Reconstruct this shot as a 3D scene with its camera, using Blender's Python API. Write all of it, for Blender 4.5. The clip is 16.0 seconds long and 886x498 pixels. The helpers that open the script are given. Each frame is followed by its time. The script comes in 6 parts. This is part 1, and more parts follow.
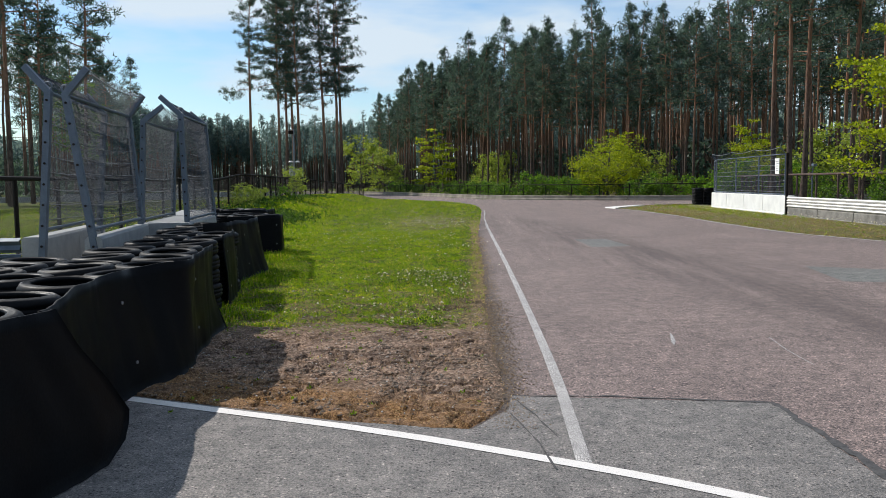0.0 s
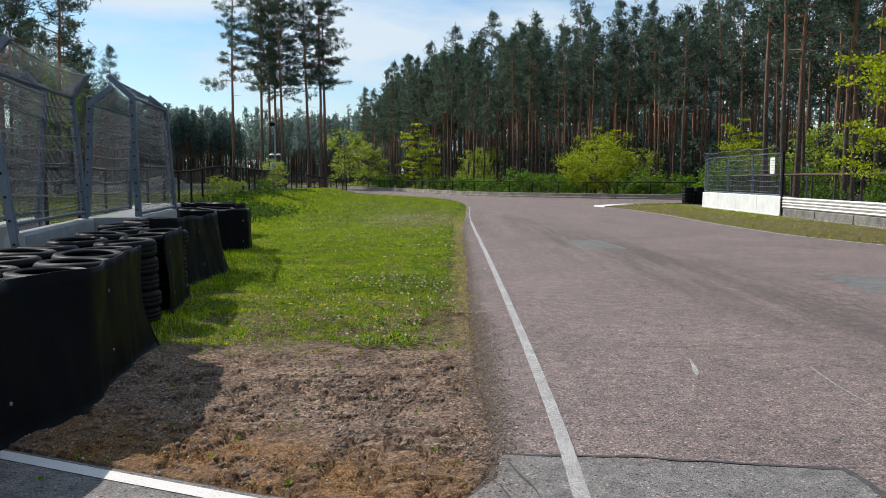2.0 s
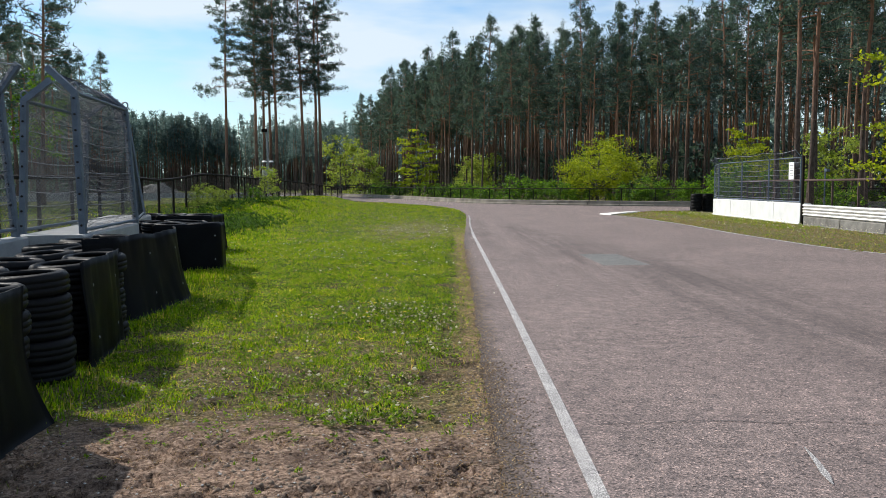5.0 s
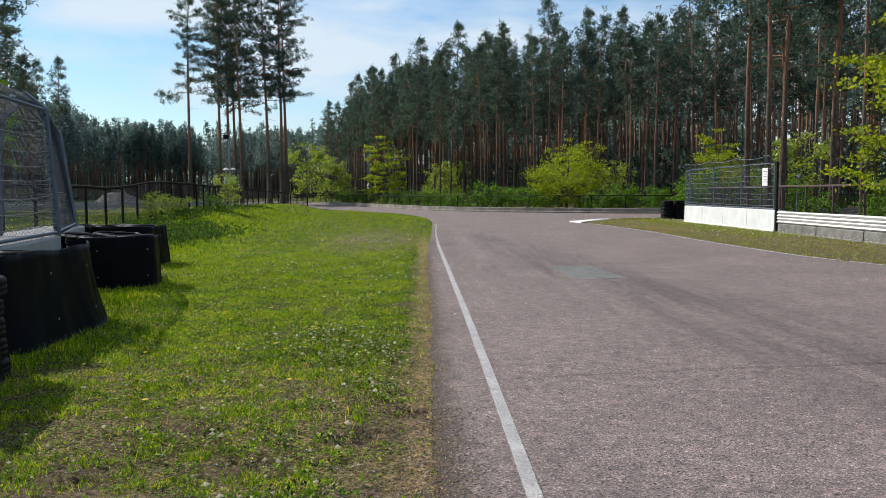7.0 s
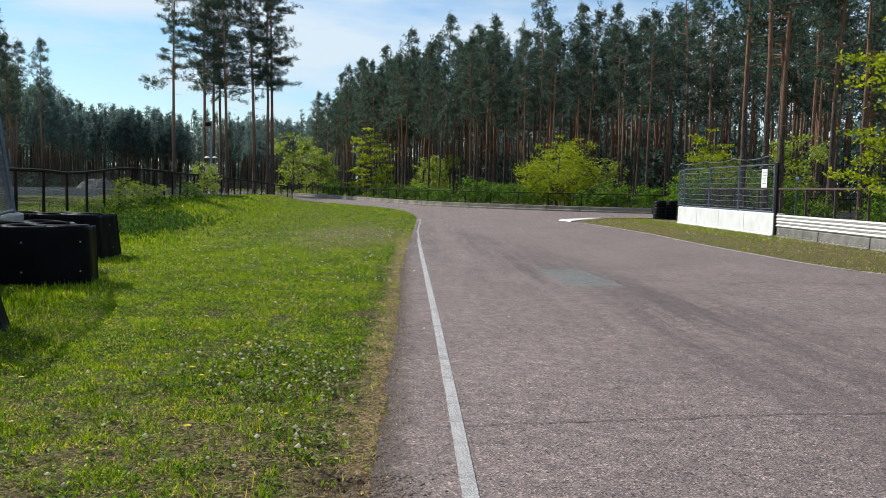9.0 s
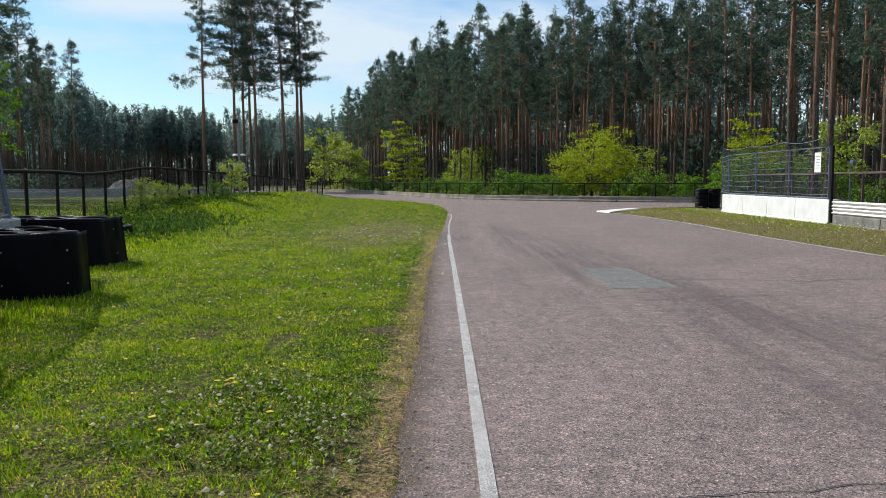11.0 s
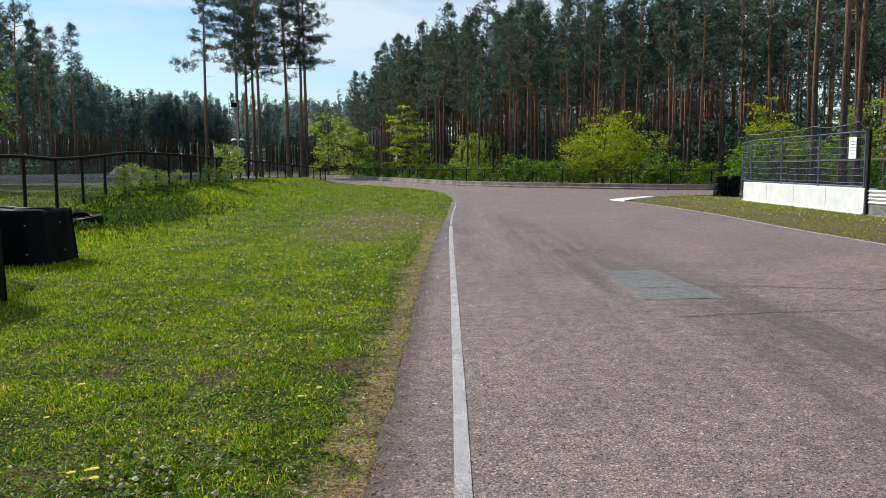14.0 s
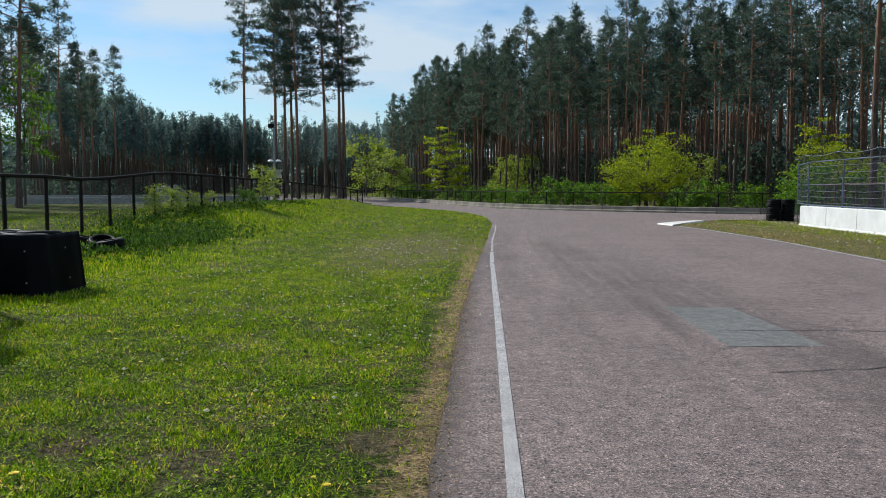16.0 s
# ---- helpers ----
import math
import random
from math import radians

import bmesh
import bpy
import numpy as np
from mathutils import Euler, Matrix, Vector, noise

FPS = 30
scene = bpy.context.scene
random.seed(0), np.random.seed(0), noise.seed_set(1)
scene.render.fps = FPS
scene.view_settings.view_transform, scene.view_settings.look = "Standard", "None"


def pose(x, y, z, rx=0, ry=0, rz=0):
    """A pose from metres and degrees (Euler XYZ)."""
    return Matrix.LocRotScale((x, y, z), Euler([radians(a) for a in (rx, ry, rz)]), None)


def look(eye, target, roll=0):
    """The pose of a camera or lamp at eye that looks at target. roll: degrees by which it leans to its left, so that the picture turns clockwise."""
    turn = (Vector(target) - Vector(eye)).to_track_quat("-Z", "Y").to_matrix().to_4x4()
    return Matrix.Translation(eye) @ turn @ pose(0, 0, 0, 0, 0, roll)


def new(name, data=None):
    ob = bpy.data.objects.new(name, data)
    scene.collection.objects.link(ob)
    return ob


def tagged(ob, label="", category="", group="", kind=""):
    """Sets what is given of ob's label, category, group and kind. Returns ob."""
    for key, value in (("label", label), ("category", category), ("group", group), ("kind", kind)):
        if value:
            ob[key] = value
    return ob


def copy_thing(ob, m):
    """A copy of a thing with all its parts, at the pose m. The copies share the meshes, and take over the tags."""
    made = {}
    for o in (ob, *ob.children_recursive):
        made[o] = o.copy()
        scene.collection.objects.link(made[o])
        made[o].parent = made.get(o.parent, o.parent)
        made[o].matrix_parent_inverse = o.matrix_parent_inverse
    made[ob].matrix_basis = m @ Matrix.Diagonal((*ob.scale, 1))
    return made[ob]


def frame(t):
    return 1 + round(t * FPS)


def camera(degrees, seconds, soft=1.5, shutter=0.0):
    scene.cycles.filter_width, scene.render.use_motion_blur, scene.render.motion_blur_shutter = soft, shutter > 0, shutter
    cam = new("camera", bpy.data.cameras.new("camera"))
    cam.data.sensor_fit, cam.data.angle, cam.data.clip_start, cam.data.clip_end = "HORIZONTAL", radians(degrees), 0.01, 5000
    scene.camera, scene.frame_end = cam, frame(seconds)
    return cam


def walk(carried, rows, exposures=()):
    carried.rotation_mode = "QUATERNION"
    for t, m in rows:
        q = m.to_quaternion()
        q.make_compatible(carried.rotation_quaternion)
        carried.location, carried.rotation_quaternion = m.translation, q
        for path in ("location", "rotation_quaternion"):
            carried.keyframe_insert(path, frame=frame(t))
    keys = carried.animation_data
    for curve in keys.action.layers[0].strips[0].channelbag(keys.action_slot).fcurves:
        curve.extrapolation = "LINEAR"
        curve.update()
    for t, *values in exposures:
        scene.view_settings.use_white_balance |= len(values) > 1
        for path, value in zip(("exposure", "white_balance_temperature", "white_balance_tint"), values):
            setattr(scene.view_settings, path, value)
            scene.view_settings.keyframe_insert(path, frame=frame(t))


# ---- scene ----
cam = camera(56.5, 16.0, soft=0.45)
PATH = [
    (0, (-0.626, 0.905, 1.542), (-0.690, 2.897, 1.38), -0.7),
    (0.5, (-0.608, 1.261, 1.526), (-0.657, 3.253, 1.361), -0.7),
    (1, (-0.563, 1.612, 1.534), (-0.611, 3.605, 1.368), -0.1),
    (1.5, (-0.590, 1.976, 1.536), (-0.624, 3.969, 1.366), 0.5),
    (2, (-0.594, 2.329, 1.513), (-0.621, 4.322, 1.341), 0.1),
    (2.5, (-0.604, 2.679, 1.527), (-0.632, 4.671, 1.352), 0.3),
    (3, (-0.663, 3.031, 1.54), (-0.699, 5.023, 1.361), 0.4),
    (3.5, (-0.678, 3.401, 1.518), (-0.712, 5.393, 1.339), -0.1),
    (4, (-0.682, 3.743, 1.542), (-0.715, 5.735, 1.368), 0.0),
    (6.5, (-0.602, 5.425, 1.528), (-0.575, 7.42, 1.39), -0.5),
    (7, (-0.497, 5.736, 1.533), (-0.445, 7.731, 1.395), -0.3),
    (7.5, (-0.398, 6.057, 1.552), (-0.326, 8.051, 1.415), 0.1),
    (8, (-0.289, 6.463, 1.532), (-0.212, 8.457, 1.397), 0.0),
    (8.5, (-0.238, 6.9, 1.504), (-0.162, 8.893, 1.356), 0.7),
    (9, (-0.251, 7.286, 1.506), (-0.171, 9.279, 1.356), 1.1),
    (9.5, (-0.202, 7.672, 1.512), (-0.174, 9.666, 1.359), 0.6),
    (12, (-0.098, 9.387, 1.506), (-0.103, 11.379, 1.327), -0.3),
    (12.5, (-0.036, 9.741, 1.511), (-0.043, 11.732, 1.323), -0.3),
    (13, (-0.020, 10.117, 1.484), (-0.028, 12.106, 1.28), 0.4),
    (13.5, (-0.019, 10.422, 1.506), (-0.026, 12.411, 1.301), 0.3),
    (14, (0.009, 10.771, 1.508), (-0.012, 12.761, 1.307), -0.1),
    (14.5, (-0.006, 11.122, 1.49), (-0.045, 13.112, 1.292), 0.1),
    (15, (-0.036, 11.436, 1.51), (-0.076, 13.427, 1.324), 0.4),
    (15.5, (-0.040, 11.816, 1.509), (-0.118, 13.809, 1.358), 0.1),
    (16, (-0.079, 12.149, 1.497), (-0.190, 14.141, 1.349), 0.1),
]
walk(cam, [(t, look(eye, target, roll)) for t, eye, target, roll in PATH], [(0.0, 0.0, 6350, 10), (2.0, 0.02, 6380, 10), (4.0, 0.17, 6400, 10), (7.0, 0.03, 6330, 10), (9.0, 0.05, 6300, 9), (14.5, 0.04, 6330, 10), (15.3, -0.08, 6080, 8), (16.0, -0.16, 6050, 8)])

# ---- sky and sun ----
SUN_WAY = Vector((-0.62, 0.43, 0.656)).normalized()
SUN_EL = math.asin(SUN_WAY.z)
SUN_AZ = math.atan2(SUN_WAY.x, SUN_WAY.y)
world = bpy.data.worlds.new("world")
scene.world = world
world.use_nodes = True
wn = world.node_tree.nodes
wl = world.node_tree.links
sky = wn.new("ShaderNodeTexSky")
sky.sky_type = "NISHITA"
sky.sun_disc = False
sky.sun_elevation = SUN_EL
sky.sun_rotation = SUN_AZ
sky.air_density = 1.2
sky.dust_density = 0.25
sky.ozone_density = 2.5
wtc = wn.new("ShaderNodeTexCoord")
wmap = wn.new("ShaderNodeMapping")
wmap.inputs["Scale"].default_value = (1.5, 1.0, 6.5)
wmap.inputs["Rotation"].default_value = (0.0, radians(-10), radians(20))
wnoise = wn.new("ShaderNodeTexNoise")
wnoise.inputs["Scale"].default_value = 2.2
wnoise.inputs["Detail"].default_value = 5.0
wramp = wn.new("ShaderNodeValToRGB")
wramp.color_ramp.elements[0].position = 0.42
wramp.color_ramp.elements[1].position = 0.60
wmix = wn.new("ShaderNodeMixRGB")
wmix.inputs["Color2"].default_value = (6.6, 7.4, 8.0, 1.0)
wfac = wn.new("ShaderNodeMath")
wfac.operation = "MULTIPLY"
wfac.inputs[1].default_value = 0.9
wl.new(wtc.outputs["Generated"], wmap.inputs["Vector"])
wl.new(wmap.outputs["Vector"], wnoise.inputs["Vector"])
wl.new(wnoise.outputs["Fac"], wramp.inputs["Fac"])
wl.new(wramp.outputs["Color"], wfac.inputs[0])
wl.new(wfac.outputs["Value"], wmix.inputs["Fac"])
wtint = wn.new("ShaderNodeMixRGB")
wtint.blend_type = "MULTIPLY"
wtint.inputs["Fac"].default_value = 1.0
wtint.inputs["Color2"].default_value = (0.87, 1.0, 1.12, 1.0)
wl.new(sky.outputs["Color"], wtint.inputs["Color1"])
wl.new(wtint.outputs["Color"], wmix.inputs["Color1"])
wl.new(wmix.outputs["Color"], wn["Background"].inputs["Color"])
wn["Background"].inputs["Strength"].default_value = 0.112

sun_data = bpy.data.lights.new("sun", "SUN")
sun_data.energy = 5.0
sun_data.angle = radians(0.5)
sun_data.color = (1.0, 0.94, 0.85)
sun = new("sun", sun_data)
sun.matrix_world = look((-62, 43, 66), (-62 - SUN_WAY.x, 43 - SUN_WAY.y, 66 - SUN_WAY.z))


# ---- materials ----
def material(name, rough=0.8, metal=0.0, spec=0.3):
    m = bpy.data.materials.new(name)
    m.use_nodes = True
    b = m.node_tree.nodes["Principled BSDF"]
    b.inputs["Roughness"].default_value = rough
    b.inputs["Metallic"].default_value = metal
    b.inputs["Specular IOR Level"].default_value = spec
    return m, m.node_tree.nodes, m.node_tree.links, b


def coords(n, l, scale=(1, 1, 1), world_space=True):
    """Coordinates in metres: the world's, or the object's own."""
    mp = n.new("ShaderNodeMapping")
    mp.inputs["Scale"].default_value = scale
    if world_space:
        l.new(n.new("ShaderNodeNewGeometry").outputs["Position"], mp.inputs["Vector"])
    else:
        l.new(n.new("ShaderNodeTexCoord").outputs["Object"], mp.inputs["Vector"])
    return mp.outputs["Vector"]


def noise_node(n, l, vec, scale, detail=4.0, rough=0.55, distort=0.0):
    t = n.new("ShaderNodeTexNoise")
    t.inputs["Scale"].default_value = scale
    t.inputs["Detail"].default_value = detail
    t.inputs["Roughness"].default_value = rough
    t.inputs["Distortion"].default_value = distort
    l.new(vec, t.inputs["Vector"])
    return t.outputs["Fac"]


def ramp(n, l, fac, stops):
    r = n.new("ShaderNodeValToRGB")
    e = r.color_ramp.elements
    while len(e) < len(stops):
        e.new(0.5)
    for el, (p, c) in zip(e, stops):
        el.position = p
        el.color = (*c, 1.0) if not isinstance(c, (int, float)) else (c, c, c, 1.0)
    l.new(fac, r.inputs["Fac"])
    return r.outputs["Color"]


def mix(n, l, fac, a, b, mode="MIX"):
    m = n.new("ShaderNodeMixRGB")
    m.blend_type = mode
    for sock, v in ((m.inputs["Fac"], fac), (m.inputs["Color1"], a), (m.inputs["Color2"], b)):
        if isinstance(v, (int, float)):
            sock.default_value = v if sock.name == "Fac" else (v, v, v, 1.0)
        elif isinstance(v, tuple):
            sock.default_value = (*v, 1.0)
        else:
            l.new(v, sock)
    return m.outputs["Color"]


def calc(n, l, op, a, b=None, clamp=False):
    m = n.new("ShaderNodeMath")
    m.operation = op
    m.use_clamp = clamp
    for sock, v in ((m.inputs[0], a), (m.inputs[1], b)):
        if v is None:
            continue
        if isinstance(v, (int, float)):
            sock.default_value = v
        else:
            l.new(v, sock)
    return m.outputs["Value"]


def bump(n, l, b, height, strength=0.4, dist=0.01):
    k = n.new("ShaderNodeBump")
    k.inputs["Strength"].default_value = strength
    k.inputs["Distance"].default_value = dist
    l.new(height, k.inputs["Height"])
    l.new(k.outputs["Normal"], b.inputs["Normal"])


def plain(name, a, b2, scale=8.0, rough=0.8, metal=0.0, spec=0.3, bumps=0.3, fine=60.0, own=False, dist=0.004):
    """Two colours, mixed by a coarse and a fine noise, with relief."""
    m, n, l, p = material(name, rough, metal, spec)
    v = coords(n, l, world_space=not own)
    c1 = noise_node(n, l, v, scale)
    c2 = noise_node(n, l, v, fine)
    f = calc(n, l, "ADD", calc(n, l, "MULTIPLY", c1, 0.6), calc(n, l, "MULTIPLY", c2, 0.4))
    l.new(ramp(n, l, f, [(0.36, a), (0.64, b2)]), p.inputs["Base Color"])
    l.new(ramp(n, l, c1, [(0.3, rough - 0.1), (0.7, min(1.0, rough + 0.1))]), p.inputs["Roughness"])
    bump(n, l, p, c2, bumps, dist)
    return m


def leafy(name, stops, trans=0.45, rough=0.55, spec=0.25, scale=0.0, tint=(1.35, 1.3, 0.6)):
    """Leaves and blades: each island takes its own tint, and light shines through."""
    m, n, l, p = material(name, rough, 0.0, spec)
    g = n.new("ShaderNodeNewGeometry")
    col = ramp(n, l, g.outputs["Random Per Island"], stops)
    if scale:
        big = noise_node(n, l, coords(n, l), scale, 6.0, 0.7)
        col = mix(n, l, 1.0, col, ramp(n, l, big, [(0.32, (0.60, 0.66, 0.5)), (0.5, (0.95, 0.96, 0.9)), (0.68, (1.45, 1.24, 1.1))]), "MULTIPLY")
        small = noise_node(n, l, coords(n, l), scale * 13.0, 4.0, 0.75)
        col = mix(n, l, 1.0, col, ramp(n, l, small, [(0.34, (0.52, 0.58, 0.45)), (0.5, (1.08, 1.05, 0.8)), (0.66, (1.8, 1.5, 1.1))]), "MULTIPLY")
    l.new(col, p.inputs["Base Color"])
    t = n.new("ShaderNodeBsdfTranslucent")
    l.new(mix(n, l, 1.0, col, tint, "MULTIPLY"), t.inputs["Color"])
    s = n.new("ShaderNodeMixShader")
    s.inputs["Fac"].default_value = trans
    l.new(p.outputs["BSDF"], s.inputs[1])
    l.new(t.outputs["BSDF"], s.inputs[2])
    l.new(s.outputs["Shader"], n["Material Output"].inputs["Surface"])
    return m


def stepped(n, l, val, lo, hi):
    r = n.new("ShaderNodeMapRange")
    r.interpolation_type = "SMOOTHSTEP"
    r.inputs["From Min"].default_value = lo
    r.inputs["From Max"].default_value = hi
    l.new(val, r.inputs["Value"])
    return r.outputs["Result"]


def asphalt_material(name, base, red, dark_tracks=True, lo=0.34, hi=2.05, size=105.0):
    m, n, l, p = material(name, 0.85, 0.0, 0.35)
    v = coords(n, l)
    sep = n.new("ShaderNodeSeparateXYZ")
    l.new(v, sep.inputs["Vector"])
    grain = n.new("ShaderNodeTexVoronoi")
    grain.inputs["Scale"].default_value = size
    l.new(v, grain.inputs["Vector"])
    fine = noise_node(n, l, v, 170.0, 3.0)
    mid = noise_node(n, l, v, 7.0, 5.0)
    big = noise_node(n, l, v, 0.55, 4.0)
    stone = ramp(n, l, grain.outputs["Color"], [(0.12, tuple(c * lo for c in base)), (0.45, base), (0.72, tuple(c * 1.12 for c in red)), (0.92, tuple(min(1, c * hi) for c in red))])
    col = mix(n, l, 0.22, stone, ramp(n, l, fine, [(0.35, tuple(c * 0.5 for c in base)), (0.65, tuple(c * 1.4 for c in base))]))
    col = mix(n, l, 1.0, col, ramp(n, l, mid, [(0.32, (0.74, 0.74, 0.75)), (0.68, (1.2, 1.17, 1.16))]), "MULTIPLY")
    col = mix(n, l, 1.0, col, ramp(n, l, big, [(0.3, (0.86, 0.85, 0.86)), (0.7, (1.14, 1.12, 1.12))]), "MULTIPLY")
    # larger stones and pits that stand out singly
    coarse = n.new("ShaderNodeTexVoronoi")
    coarse.inputs["Scale"].default_value = size * 0.36
    l.new(v, coarse.inputs["Vector"])
    pick = n.new("ShaderNodeSeparateXYZ")
    l.new(coarse.outputs["Color"], pick.inputs["Vector"])
    spot = calc(n, l, "SUBTRACT", 1.0, stepped(n, l, coarse.outputs["Distance"], 0.28, 0.5))
    col = mix(n, l, spot, col, mix(n, l, 1.0, col, ramp(n, l, pick.outputs["X"], [(0.12, (0.34, 0.34, 0.35)), (0.27, (0.95, 0.95, 0.95)), (0.80, (1.05, 1.03, 1.02)), (0.92, (1.8, 1.72, 1.66))]), "MULTIPLY"))
    if dark_tracks:
        # rubbered line that the karts take, slanting across the track
        way = n.new("ShaderNodeMapping")
        way.inputs["Rotation"].default_value = (0, 0, radians(-11))
        way.inputs["Scale"].default_value = (0.9, 0.05, 1)
        l.new(v, way.inputs["Vector"])
        streak = noise_node(n, l, way.outputs["Vector"], 1.1, 7.0, 0.7)
        lane = calc(n, l, "SUBTRACT", sep.outputs["X"], calc(n, l, "MULTIPLY", calc(n, l, "SUBTRACT", 24.0, sep.outputs["Y"]), 0.17))
        band = calc(n, l, "MULTIPLY", stepped(n, l, lane, -0.1, 1.2), calc(n, l, "SUBTRACT", 1.0, stepped(n, l, lane, 2.0, 4.4)))
        amount = calc(n, l, "MULTIPLY", calc(n, l, "ADD", calc(n, l, "MULTIPLY", band, 0.75), 0.12), stepped(n, l, streak, 0.36, 0.66))
        col = mix(n, l, calc(n, l, "MULTIPLY", amount, 0.9), col, (0.062, 0.048, 0.045))
        # earth washed over the grass-side rim
        rim = calc(n, l, "ADD", sep.outputs["X"], calc(n, l, "MULTIPLY", calc(n, l, "SUBTRACT", noise_node(n, l, v, 6.0, 6.0, 0.7), 0.5), 0.55))
        rim = calc(n, l, "SUBTRACT", 1.0, stepped(n, l, rim, -0.44, -0.10))
        rim = calc(n, l, "MULTIPLY", rim, calc(n, l, "SUBTRACT", 1.0, stepped(n, l, sep.outputs["Y"], 30.0, 42.0)))
        col = mix(n, l, calc(n, l, "MULTIPLY", rim, 0.85), col, ramp(n, l, fine, [(0.36, (0.018, 0.014, 0.012)), (0.64, (0.12, 0.09, 0.07))]))
    l.new(col, p.inputs["Base Color"])
    h = calc(n, l, "ADD", grain.outputs["Distance"], calc(n, l, "MULTIPLY", fine, 0.5))
    bump(n, l, p, h, 0.55, 0.006)
    return m


ASPHALT = asphalt_material("asphalt", (0.168, 0.137, 0.126), (0.245, 0.188, 0.166))
ASPHALT_GREY = asphalt_material("asphalt_grey", (0.165, 0.160, 0.150), (0.21, 0.195, 0.18), False, 0.5, 1.5, 130.0)
ASPHALT_PATCH = asphalt_material("asphalt_patch", (0.146, 0.150, 0.138), (0.175, 0.176, 0.165), False, 0.6, 1.35, 150.0)
TAR_WORN = plain("worn_tar", (0.04, 0.038, 0.038), (0.10, 0.096, 0.094), 14.0, 0.85, fine=70.0)
TAR = plain("tar", (0.025, 0.025, 0.027), (0.06, 0.058, 0.057), 9.0, 0.7)


def paint_material(name, worn):
    m, n, l, p = material(name, 0.7, 0.0, 0.3)
    v = coords(n, l)
    f = noise_node(n, l, v, 130.0, 5.0, 0.75)
    g = noise_node(n, l, v, 5.0, 4.0)
    wear = calc(n, l, "ADD", calc(n, l, "MULTIPLY", f, 0.88), calc(n, l, "MULTIPLY", g, 0.12))
    col = ramp(n, l, wear, [(worn - 0.07, (0.17, 0.16, 0.155)), (worn + 0.05, (0.72, 0.68, 0.64))])
    l.new(col, p.inputs["Base Color"])
    bump(n, l, p, f, 0.4, 0.004)
    return m


PAINT_WORN = paint_material("worn_white_paint", 0.535)
PAINT_FAINT = paint_material("faint_chalk", 0.55)
PAINT_FRESH = paint_material("white_paint", 0.40)


WORN_SPOTS = [(-0.75, 16.85, 0.26), (-0.52, 18.95, 0.2), (-1.7, 16.5, 0.28), (-2.5, 16.7, 0.24), (-0.85, 10.85, 0.26), (-1.5, 10.25, 0.22), (-2.2, 10.6, 0.26), (-2.4, 10.2, 0.24), (-0.6, 11.4, 0.2), (-0.85, 13.2, 0.22), (-1.95, 11.0, 0.2)]


